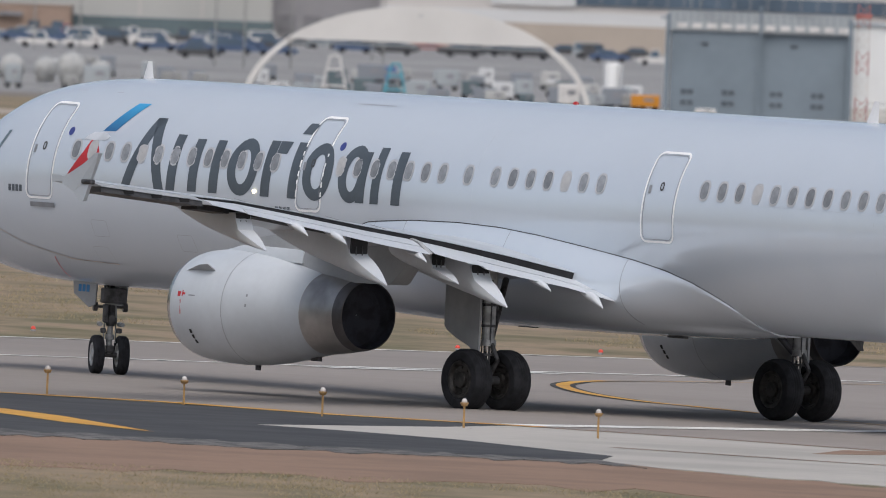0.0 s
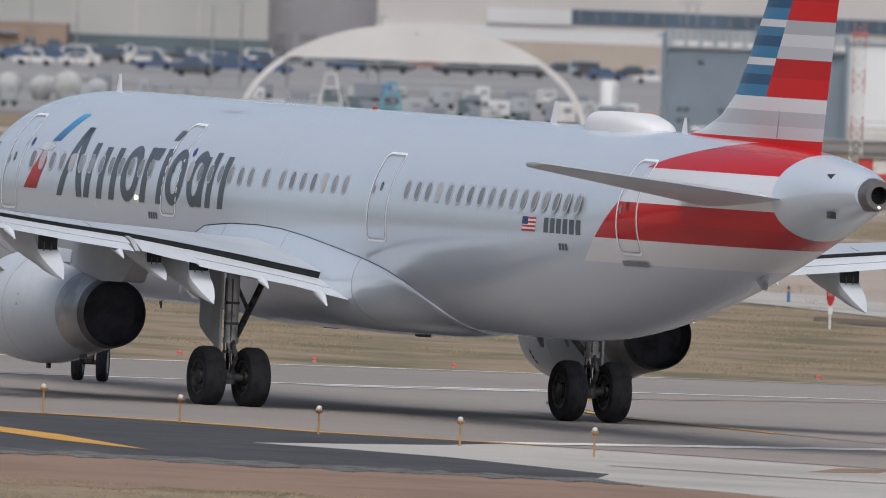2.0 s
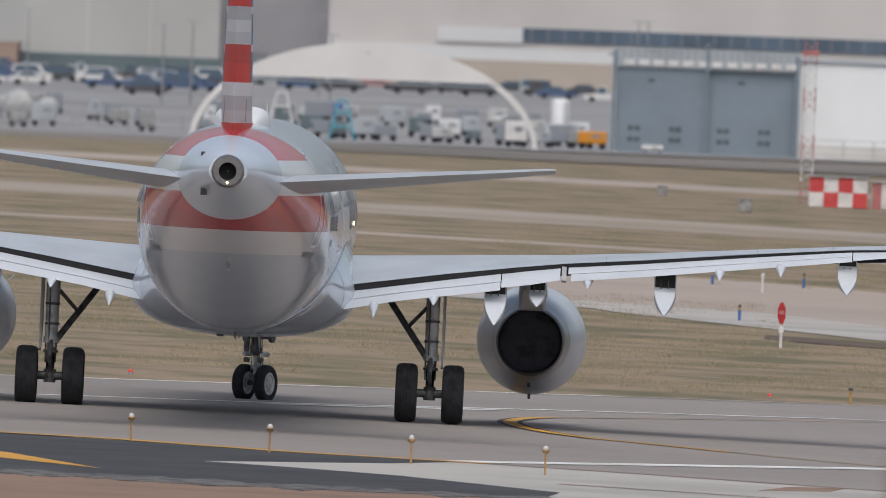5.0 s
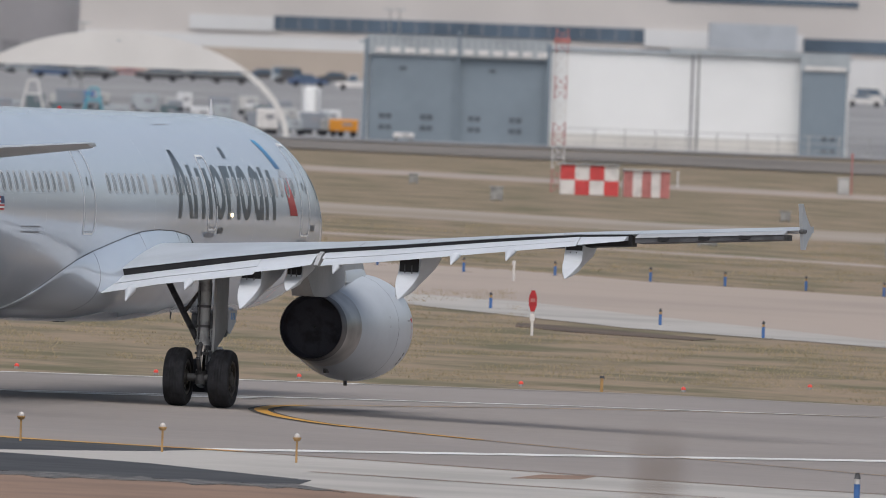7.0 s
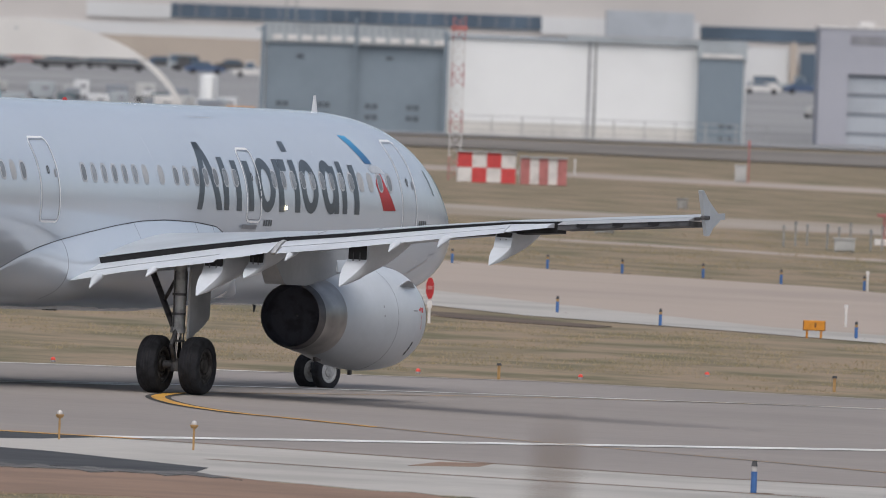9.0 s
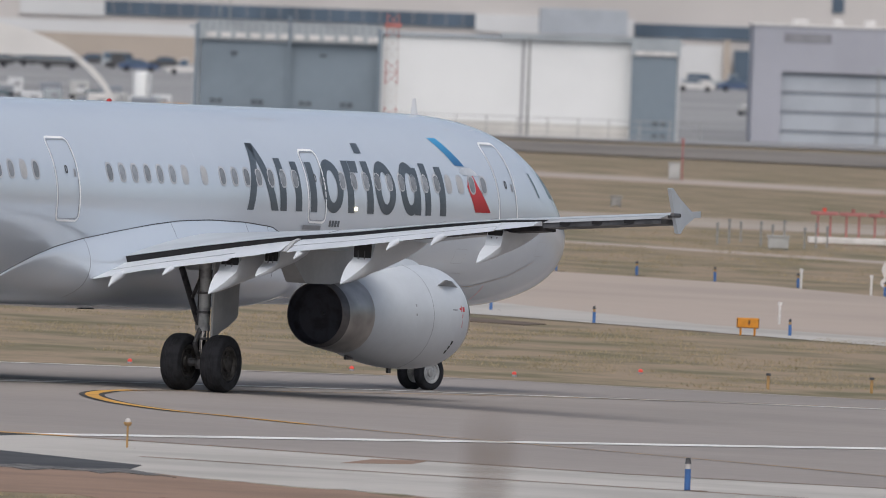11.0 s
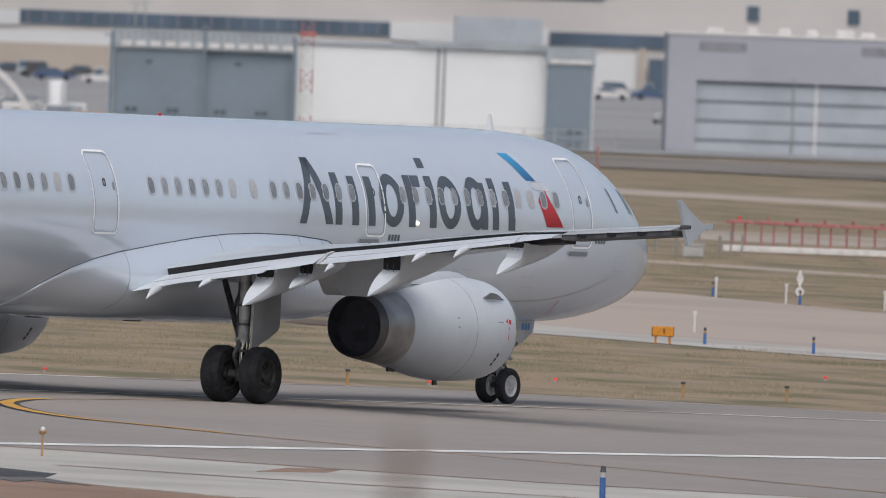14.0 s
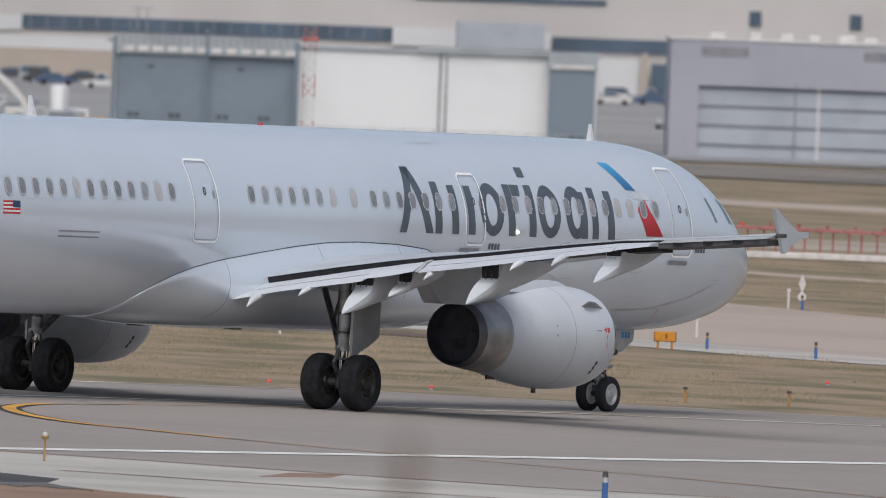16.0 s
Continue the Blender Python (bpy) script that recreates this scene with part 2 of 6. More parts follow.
ribbon("white_line", [(-1.7, 461.3), (16.54, 494.9), (60, 574)], 0.9, 0.022, line_white, "long white edge line")
ribbon("yellow_line", [(-60, 491), (-11.15, 466.4), (-7.99, 465.6), (-4.75, 462.2), (-1.0, 461.0)], 0.8, 0.024, line_yellow, "long yellow edge line")
bm = B()
bm.faces.new([bm.verts.new((x, y, 0.024 + field_z(x, y))) for x, y in ((-30, 466), (-10.79, 451.8), (-9.56, 447.6), (-7.75, 438.2), (-9.46, 442.4), (-10.69, 447.4), (-30, 461))])
solid("yellow_line", bm, line_yellow, "broad yellow line that ends in a point", "marking", kind="structure")
ribbon("white_line", [(-60, 505), (-12.7, 527.2), (-3.0, 538.2), (1.5, 543.0)], 0.5, 0.022, line_white, "white far edge line")
ribbon("white_line", [(1.5, 543.0), (7.51, 549.4), (18.3, 549.6), (40, 560)], 0.4, 0.022, mat("worn_white", (0.42, 0.385, 0.35), 0.8, 0, 0.15, 0.4, second=(0.32, 0.285, 0.26), fine=2), "worn far edge line")
ribbon("white_line", [(-30, 498), (-12.14, 505.8), (-8.77, 509.6), (-5.6, 512.6), (0.04, 521.5), (5.56, 528.8), (12.0, 535), (30, 548)], 0.45, 0.022, line_white, "thin white guide line")
ribbon("white_line", [(-5.7, 511.2), (-3.0, 515.0), (-0.9, 518.6)], 0.7, 0.0225, line_white, "short white line")


def curve_line(width, z, m, label, a, b):
    up = [(30, 549), (12.15, 536.0), (6.02, 526.5), (1.22, 515.6), (0.1, 512.6), (-0.4, 510.4), (-0.66, 507.8), (-0.76, 505.4), (-0.66, 502.4), (-0.28, 498.0), (0.35, 494.2), (1.06, 491.4),
          (1.75, 490.0), (3.57, 485.0), (5.52, 480.6), (7.65, 477.0), (11.79, 469.5), (15.43, 461.2), (22, 447)][a:b]
    # rounded by cutting corners twice
    for _ in range(2):
        q = [up[0]]
        for (x0, y0), (x1, y1) in zip(up, up[1:]):
            q += [(x0 * 0.75 + x1 * 0.25, y0 * 0.75 + y1 * 0.25), (x0 * 0.25 + x1 * 0.75, y0 * 0.25 + y1 * 0.75)]
        up = q + [up[-1]]
    return ribbon("yellow_line" if m is not line_black else "dark_border", up, width, z, m, label)


curve_line(0.52, 0.022, line_black, "black border of the yellow lead line", 5, 12)
curve_line(0.28, 0.026, line_yellow, "curving yellow lead line", 4, 14)
curve_line(0.18, 0.024, mat("worn_yellow", (0.40, 0.255, 0.12), 0.8, 0, 0.2, 0.4, second=(0.30, 0.22, 0.15), fine=2), "worn faint yellow lead line", 0, 19)

# beyond the grass: the crossing taxiway, service roads and strips
flat("taxiway", [(120, 560), (40, 600), (21.07, 636), (16.03, 647), (11.82, 653), (8.49, 667), (5.58, 679), (3.18, 692), (-20, 720), (-120, 800), (-120, 830), (-20, 785), (3.47, 770), (6.26, 769), (10.5, 757), (18.5, 749), (24.1, 728), (120, 610)], 0.012, far_conc, "pale pinkish crossing taxiway", "taxiway")
ribbon("pale_edge", [(60, 588), (21.07, 637), (16.03, 647.5), (11.82, 654), (8.49, 668), (5.58, 680), (3.18, 693), (-20, 722)], 7.0, 0.018, light_conc, "pale concrete edge strip")
flat("service_road", [(-130, 935), (-20, 930), (14, 906), (40, 930), (130, 1000), (130, 1020), (40, 965), (14, 945), (-20, 972), (-130, 975)], 0.012, mat("dusty_road", (0.36, 0.305, 0.255), 0.9, 0, 0.1, 0.05, second=(0.29, 0.24, 0.18), fine=0.7), "pale service road", "road")
flat("service_road", [(-130, 824), (-10, 848), (14.9, 836), (27, 821), (130, 700), (130, 712), (27, 829), (14.9, 844), (-10, 856), (-130, 834)], 0.012, far_conc, "narrow dirt road", "road")
flat("service_road", [(-130, 1100), (130, 1100), (130, 1128), (-130, 1128)], 0.012, far_conc, "pale perimeter road", "road")
sheet("far_road", [[(-400, y), (-130, y), (130, y), (400, y)] for y in (1400, 1500, 1600)], mat("dark_verge", (0.215, 0.19, 0.165), 0.95, 0, 0.2, 0.05, fine=0.6), "dark grey-brown verge before the buildings", "verge", 0.08)
sheet("apron", [[(-900, y), (-130, y), (130, y), (900, y)] for y in (1700, 1760, 2060, 2400, 2900, 3300, 3800)], apron_grey, "grey apron and parking ground", "apron", 0.1)
flat("dark_patch", [(5.6, 652), (8.0, 648), (10.6, 641), (10.0, 637), (7.0, 640), (5.5, 645)], 0.02, mat("burnt_grass", (0.13, 0.095, 0.07), 0.95, 0, 0.2, 0.5), "bare dark earth in the grass", "soil")

for pts in ([(-1.5, 461.0), (1.91, 458.9), (5.5, 455.7), (9.12, 453.3), (15.2, 452.7), (60, 459)], [(0.3, 446.0), (4.0, 443.6), (12, 440.5), (40, 438)]):
    ribbon("joint", pts, 0.35, 0.021, soil, "soil-filled joint in the concrete")

def tufts(name, count, area, seed, tall, label):
    """Clumps of dry blades scattered over a stretch of the field, as one mesh."""
    rg = np.random.RandomState(seed)
    x0, x1, y0, y1 = area
    verts, faces = [], []
    for _ in range(count):
        x, y = rg.uniform(x0, x1), rg.uniform(y0, y1)
        if noise.noise((x * 0.35, y * 0.06, seed)) < -0.08:
            continue
        z = field_z(x, y)
        for _ in range(6):
            a, h, w = rg.uniform(0, 6.28), tall * rg.uniform(0.5, 1.3), rg.uniform(0.005, 0.011)
            bx, by = x + rg.uniform(-0.2, 0.2), y + rg.uniform(-0.3, 0.3)
            i = len(verts)
            verts += [(bx - w * math.cos(a), by - w * math.sin(a), z), (bx + w * math.cos(a), by + w * math.sin(a), z), (bx + rg.uniform(-0.08, 0.08), by, z + h)]
            faces.append((i, i + 1, i + 2))
    me = bpy.data.meshes.new(name)
    me.from_pydata(verts, [], faces)
    me.materials.append(tuft_mat)
    return tagged(new(name, me), label, "grass", kind="stuff")


tuft_mat = bpy.data.materials.new("tuft_blades")
tuft_mat.use_nodes = True
tn, tl = tuft_mat.node_tree.nodes, tuft_mat.node_tree.links
geo, ramp = tn.new("ShaderNodeNewGeometry"), tn.new("ShaderNodeValToRGB")
tl.new(geo.outputs["Random Per Island"], ramp.inputs[0])
ramp.color_ramp.elements[0].color, ramp.color_ramp.elements[1].color = (0.24, 0.205, 0.115, 1), (0.44, 0.345, 0.225, 1)
tl.new(ramp.outputs[0], tn["Principled BSDF"].inputs["Base Color"])
tn["Principled BSDF"].inputs["Roughness"].default_value = 0.9
tufts("grass_tufts", 10000, (-17, 24, 553, 640), 11, 0.07, "short dry tufts beyond the taxiway")
tufts("grass_tufts", 5000, (-22, 6, 640, 720), 12, 0.07, "short dry tufts before the crossing taxiway")
tufts("grass_tufts", 6000, (-2, 36, 765, 900), 13, 0.09, "dry tufts beyond the crossing taxiway")
tufts("grass_tufts", 5200, (-11, 14, 376, 411), 14, 0.05, "short dry tufts on the near verge")

# ------------------------------------------------------------------ the airliner
# Its own space: x forward from the main gear, y to port, z up from the ground; stations run aft from the nose tip.
GEAR = 21.98
FUSE = (  # station, top, bottom, half width
    (0.0, 3.28, 3.16, 0.06), (0.08, 3.52, 2.92, 0.33), (0.25, 3.74, 2.70, 0.60), (0.55, 3.98, 2.47, 0.90), (1.0, 4.26, 2.25, 1.20),
    (1.5, 4.56, 2.08, 1.43), (2.1, 4.97, 1.95, 1.62), (2.7, 5.30, 1.86, 1.75), (3.4, 5.55, 1.80, 1.85), (4.2, 5.71, 1.76, 1.91),
    (5.2, 5.81, 1.73, 1.95), (6.4, 5.86, 1.73, 1.975), (8.0, 5.87, 1.73, 1.975), (13.0, 5.87, 1.73, 1.975), (20.0, 5.87, 1.73, 1.975),
    (27.0, 5.87, 1.73, 1.975), (30.5, 5.87, 1.74, 1.975), (32.0, 5.87, 1.82, 1.96), (33.5, 5.87, 2.00, 1.92), (35.0, 5.86, 2.27, 1.84),
    (36.5, 5.85, 2.60, 1.73), (38.0, 5.83, 2.97, 1.58), (39.5, 5.79, 3.36, 1.38), (41.0, 5.72, 3.78, 1.14), (42.2, 5.62, 4.12, 0.92),
    (43.2, 5.50, 4.40, 0.70), (43.9, 5.36, 4.60, 0.47), (44.2, 5.27, 4.68, 0.37))


def slopes(xs, ys):
    """Slopes of a smooth curve through points that never overshoots them."""
    d = [(y1 - y0) / (x1 - x0) for x0, x1, y0, y1 in zip(xs, xs[1:], ys, ys[1:])]
    return [d[0]] + [0.0 if p * q <= 0 else 2 * p * q / (p + q) for p, q in zip(d, d[1:])] + [d[-1]]


FUSE_X = [f[0] for f in FUSE]
FUSE_Y = [[f[k] for f in FUSE] for k in (1, 2, 3)]
FUSE_M = [slopes(FUSE_X, ys) for ys in FUSE_Y]


@functools.lru_cache(maxsize=None)
def fuse(st):
    """Top, bottom and half width of the fuselage at a station."""
    st = max(0.0, min(FUSE_X[-1], st))
    i = max(0, min(len(FUSE_X) - 2, int(np.searchsorted(FUSE_X, st)) - 1))
    h = FUSE_X[i + 1] - FUSE_X[i]
    t = (st - FUSE_X[i]) / h
    out = []
    for ys, m in zip(FUSE_Y, FUSE_M):
        out.append(float((1 + 2 * t) * (1 - t) ** 2 * ys[i] + t * (1 - t) ** 2 * h * m[i] + t * t * (3 - 2 * t) * ys[i + 1] + t * t * (t - 1) * h * m[i + 1]))
    return tuple(out)


def skin(st, z, side=1, off=0.0):
    """The point of the fuselage's skin at a station and height."""
    top, bot, w = fuse(st)
    c, h = (top + bot) / 2, (top - bot) / 2
    u = max(-0.999, min(0.999, (z - c) / h))
    n = Vector((math.sqrt(1 - u * u) / w, u / h)).normalized()
    return Vector((GEAR - st, side * (w * math.sqrt(1 - u * u) + off * n.x), z + off * n.y))


def P(st, y, z):
    return Vector((GEAR - st, y, z))


def node_math(nt, op, a, b=None, c=None):
    n = nt.nodes.new("ShaderNodeMath")
    n.operation = op
    for i, v in enumerate((a, b, c)):
        if v is None:
            continue
        if isinstance(v, (int, float)):
            n.inputs[i].default_value = v
        else:
            nt.links.new(v, n.inputs[i])
    return n.outputs[0]


def banded(name, base_mat, make):
    """Copy a paint and lay colour bands over it; make(nt, station, height) gives pairs of mask and colour."""
    m = base_mat.copy()
    m.name = name
    nt = m.node_tree
    bs = nt.nodes["Principled BSDF"]
    under = bs.inputs["Base Color"].links[0].from_socket
    co = nt.nodes.new("ShaderNodeTexCoord")
    sp = nt.nodes.new("ShaderNodeSeparateXYZ")
    nt.links.new(co.outputs["Object"], sp.inputs[0])
    st = node_math(nt, "SUBTRACT", GEAR, sp.outputs[0])
    for mask, color in make(nt, st, sp.outputs[2]):
        mx = nt.nodes.new("ShaderNodeMix")
        mx.data_type = "RGBA"
        nt.links.new(mask, mx.inputs[0])
        nt.links.new(under, mx.inputs[6])
        mx.inputs[7].default_value = (*color, 1)
        under = mx.outputs[2]
    nt.links.new(under, bs.inputs["Base Color"])
    return m


RED, RED2, WHITE = (0.66, 0.012, 0.016), (0.54, 0.010, 0.014), (0.84, 0.84, 0.85)


def body_bands(nt, st, z):
    g = lambda op, a, b=None, c=None: node_math(nt, op, a, b, c)
    inside = lambda lo, hi: g("MULTIPLY", g("GREATER_THAN", z, lo), g("LESS_THAN", z, hi))
    # rear limit of the stripes: the bare tail cone begins on a slant
    rear = g("LESS_THAN", st, g("MULTIPLY_ADD", g("POWER", g("ABSOLUTE", g("SUBTRACT", z, 4.7)), 2.0), 0.25, 41.75))
    low = g("MULTIPLY_ADD", g("SUBTRACT", z, 3.78), 1.25, 35.15)
    up = g("MULTIPLY_ADD", g("POWER", g("MAXIMUM", g("SUBTRACT", z, 5.18), 0.0), 1.4), 5.2, 36.6)
    f_low, f_up = g("GREATER_THAN", st, low), g("GREATER_THAN", st, up)
    both = lambda *ms: ms[0] if len(ms) == 1 else g("MULTIPLY", ms[0], both(*ms[1:]))
    return [(both(inside(3.36, 5.2), f_low, rear), WHITE), (both(inside(3.82, 4.53), f_low, rear), RED),
            (both(inside(3.82, 4.17), f_low, rear), RED2), (both(inside(5.2, 5.95), f_up, rear), RED)]


def fin_bands(nt, st, z):
    g = lambda op, a, b=None: node_math(nt, op, a, b)
    inside = lambda lo, hi: g("MULTIPLY", g("GREATER_THAN", z, lo), g("LESS_THAN", z, hi))
    split = g("GREATER_THAN", st, node_math(nt, "MULTIPLY_ADD", g("SUBTRACT", z, 6.63), 0.52, 39.5))
    front = g("SUBTRACT", 1.0, split)
    out = [(inside(5.0, 5.88), RED), (inside(5.88, 6.12), (0.62, 0.63, 0.66)), (inside(6.12, 6.40), (0.50, 0.51, 0.54)), (inside(6.40, 6.66), (0.74, 0.74, 0.76))]
    for k in range(4):
        z0 = 6.66 + k * 1.46
        out += [(g("MULTIPLY", split, inside(z0, z0 + 0.37)), RED), (g("MULTIPLY", split, inside(z0 + 0.37, z0 + 0.73)), RED2),
                (g("MULTIPLY", split, inside(z0 + 0.73, z0 + 0.97)), (0.55, 0.56, 0.59)), (g("MULTIPLY", split, inside(z0 + 0.97, z0 + 1.2)), (0.7, 0.7, 0.73)),
                (g("MULTIPLY", split, inside(z0 + 1.2, z0 + 1.46)), (0.47, 0.48, 0.51))]
        for h in (0.0, 0.73):
            out += [(g("MULTIPLY", front, inside(z0 + h, z0 + h + 0.22)), (0.05, 0.22, 0.40)),
                    (g("MULTIPLY", front, inside(z0 + h + 0.22, z0 + h + 0.42)), (0.025, 0.10, 0.20)),
                    (g("MULTIPLY", front, inside(z0 + h + 0.42, z0 + h + 0.59)), (0.06, 0.20, 0.36)),
                    (g("MULTIPLY", front, inside(z0 + h + 0.59, z0 + h + 0.73)), (0.74, 0.74, 0.76))]
    return out


def fade(z0, z1, color):
    """Paint that deepens downwards from one height to another."""
    return lambda nt, st, z: [(node_math(nt, "MINIMUM", node_math(nt, "MAXIMUM", node_math(nt, "MULTIPLY", node_math(nt, "SUBTRACT", z1, z), 1 / (z1 - z0)), 0.0), 1.0), color)]


emblem_blue = banded("emblem_blue", mat("sky_blue_paint", (0.05, 0.36, 0.66), 0.35, 0, 0.05, 2, coat=0.25), fade(4.84, 5.36, (0.025, 0.13, 0.30)))
emblem_red = banded("emblem_red", mat("bright_red_paint", (0.60, 0.025, 0.028), 0.35, 0, 0.05, 2, coat=0.25), fade(3.84, 4.6, (0.36, 0.012, 0.018)))
body_paint = banded("striped_body_paint", paint, body_bands)
fin_paint = banded("striped_fin_paint", white_paint, fin_bands)
plane = root("airliner", Matrix(), "silver narrow-body airliner with striped red, white and blue tail, taxiing", "airliner")


def ring(st, n=96):
    top, bot, w = fuse(st)
    c, h = (top + bot) / 2, (top - bot) / 2
    return [P(st, w * math.cos(2 * math.pi * i / n), c + h * math.sin(2 * math.pi * i / n)) for i in range(n)]


def build_fuselage():
    bm = B()
    sts = [0, 0.015, 0.03, 0.055, 0.08, 0.115, 0.15, 0.2, 0.25, 0.32, 0.4, 0.47] + [0.55 + 0.15 * k for k in range(40)] + [6.6 + 0.6 * k for k in range(42)] + [31.8 + 0.2 * k for k in range(62)] + [44.2]
    loft(bm, [ring(s) for s in sts])
    return part("fuselage", bm, body_paint, plane, "silver painted fuselage with red and white bands at the tail", smooth=True)


fuselage = build_fuselage()


EDGE = ((13.4, 2.2), (14.0, 2.75), (14.8, 3.15), (15.7, 3.40), (17.0, 3.48), (18.5, 3.50), (19.8, 3.46), (21.0, 3.36), (22.4, 3.20), (23.8, 3.02), (24.7, 2.86), (25.4, 2.66), (25.9, 2.45), (26.2, 2.28), (26.36, 2.12), (26.45, 1.92))


def build_fairing():
    """The swelling round the wing's root and under the belly, closed against the skin by a dark seam."""
    bm, seam = B(), {1: B(), -1: B()}
    rings, line = [], []
    for k in range(57):
        st = 13.4 + 13.05 * (k / 56) ** 0.9
        ze = float(np.interp(st, [e[0] for e in EDGE], [e[1] for e in EDGE]))
        zb = float(np.interp(st, (13.4, 15.0, 17.0, 22.0, 25.0, 26.45), (1.85, 1.62, 1.54, 1.54, 1.60, 1.70)))
        big = float(np.interp(st, (13.4, 15.0, 17.0, 19.0, 23.0, 24.6, 25.6, 26.1, 26.45), (1.5, 2.05, 2.2, 2.26, 2.24, 2.16, 2.02, 1.88, 1.6)))
        yf = skin(st, ze).y
        half = []
        for i in range(19):
            u = (1 - i / 18) ** 1.5
            z = zb + (ze - zb) * u
            if u >= 0.55:
                v = (u - 0.55) / 0.45
                y = max(big, yf) + (yf - 0.004 - max(big, yf)) * v ** 1.8
            else:
                w = u / 0.55
                y = max(big, yf) * (1 - (1 - w) ** 2.6) ** (1 / 2.2)
            k = max(0.0, min(1.0, (st - 22.4) / 3.7))
            k = k * k * (3 - 2 * k)
            hug = skin(st, max(z, 1.80)).y * min(1.0, max(0.0, (z - zb) / 0.12) ** 0.5) + 0.035 * math.sin(math.pi * u)
            y = y * (1 - k) + min(y, hug + 0.045) * k
            half.append((y, z))
        line.append((st, half[0]))
        rings.append([P(st, y, z) for y, z in half] + [P(st, -y, z) for y, z in reversed(half[:-1])])
    loft(bm, rings)
    f = part("belly_fairing", bm, paint, plane, smooth=True)
    # joints between its panels
    for want, upto in ((15.9, 9), (16.9, 9), (20.2, 4), (23.6, 14)):
        k = min(range(57), key=lambda i: abs(GEAR - rings[i][0].x - want))
        for ringside in (rings[k][:upto], rings[k][::-1][:upto]):
            bm = B()
            for p, q in zip(ringside, ringside[1:]):
                tube(bm, p, q, 0.006, seg=5, caps=False)
            part("panel_joint", bm, line_grey, f)
    for sg in (1, -1):
        bm = B()
        for (a, (ya, za)), (b, (yb, zb)) in zip(line[4:], line[5:]):
            tube(bm, P(a, sg * (ya + 0.004), za), P(b, sg * (yb + 0.004), zb), 0.010, seg=5, caps=False)
        part("fairing_seam", bm, gear_dark, f)


build_fairing()


# ---- things laid on the skin
def patch(bm, pts, side, off=0.006, rows=1):
    """A four-cornered patch (station, height: two along the bottom, two along the top) wrapped on the skin."""
    (a, b, c, d) = pts
    prev = None
    for k in range(rows + 1):
        f = k / rows
        l = skin(a[0] + (d[0] - a[0]) * f, a[1] + (d[1] - a[1]) * f, side, off)
        r = skin(b[0] + (c[0] - b[0]) * f, b[1] + (c[1] - b[1]) * f, side, off)
        cur = (bm.verts.new(l), bm.verts.new(r))
        if prev:
            bm.faces.new((prev[0], prev[1], cur[1], cur[0]))
        prev = cur


def outline(bm, loop, side, width, off=0.008):
    """A closed band of a width along a loop of (station, height)."""
    n = len(loop)
    c = (sum(p[0] for p in loop) / n, sum(p[1] for p in loop) / n)
    inner = []
    for i in range(n):
        p, a, b = Vector(loop[i]), Vector(loop[i - 1]), Vector(loop[(i + 1) % n])
        t = (b - a).normalized()
        nn = Vector((-t.y, t.x))
        if nn.dot(Vector(c) - p) < 0:
            nn = -nn
        inner.append(p + nn * width)
    vo = [bm.verts.new(skin(p[0], p[1], side, off)) for p in loop]
    vi = [bm.verts.new(skin(p[0], p[1], side, off)) for p in inner]
    for i in range(n):
        j = (i + 1) % n
        bm.faces.new((vo[i], vo[j], vi[j], vi[i]))


def rounded(s0, s1, z0, z1, r, k=4, edge=8):
    """A rounded rectangle as a loop of (station, height) with points along the tall edges."""
    loop = []
    for cx, cz, a0 in ((s1 - r, z1 - r, 0), (s0 + r, z1 - r, 90), (s0 + r, z0 + r, 180), (s1 - r, z0 + r, 270)):
        arc = [(cx + r * math.cos(radians(a0 + 90 * i / k)), cz + r * math.sin(radians(a0 + 90 * i / k))) for i in range(k + 1)]
        loop += arc
        if a0 == 90:
            loop += [(s0, z1 - r + (z0 - z1 + 2 * r) * i / edge) for i in range(1, edge)]
        if a0 == 270:
            loop += [(s1, z0 + r + (z1 - z0 - 2 * r) * i / edge) for i in range(1, edge)]
    return loop


def build_window(shade):
    """One cabin window at station GEAR, port side, as a rim with a pane in it."""
    bm = B()
    n = 20
    ra, rb = [], []
    for i in range(n):
        t = 2 * math.pi * i / n
        cx, sz = math.copysign(abs(math.cos(t)) ** 0.75, math.cos(t)), math.copysign(abs(math.sin(t)) ** 0.75, math.sin(t))
        ra.append((0.15 * cx, 0.205 * sz))
        rb.append((0.112 * cx, 0.165 * sz))
    at = lambda p, off: Vector((p[0], skin(20, 4.42 + p[1], 1, off).y, 4.42 + p[1]))
    vo, vm, vi = ([bm.verts.new(at(p, o)) for p in l] for l, o in ((ra, 0.003), (ra, 0.006), (rb, 0.008)))
    for a, b in ((vo, vm), (vm, vi)):
        for i in range(n):
            bm.faces.new((a[i], a[(i + 1) % n], b[(i + 1) % n], b[i]))
    rim = mesh_of(bm, "window", window_rim, True)
    bm = B()
    mid = [bm.verts.new(at((p[0] * 0.5, p[1] * 0.5), 0.009)) for p in rb]
    edge = [bm.verts.new(at(p, 0.008)) for p in rb]
    for i in range(n):
        bm.faces.new((edge[i], edge[(i + 1) % n], mid[(i + 1) % n], mid[i]))
    bm.faces.new(mid)
    return rim, mesh_of(bm, "pane", shade)


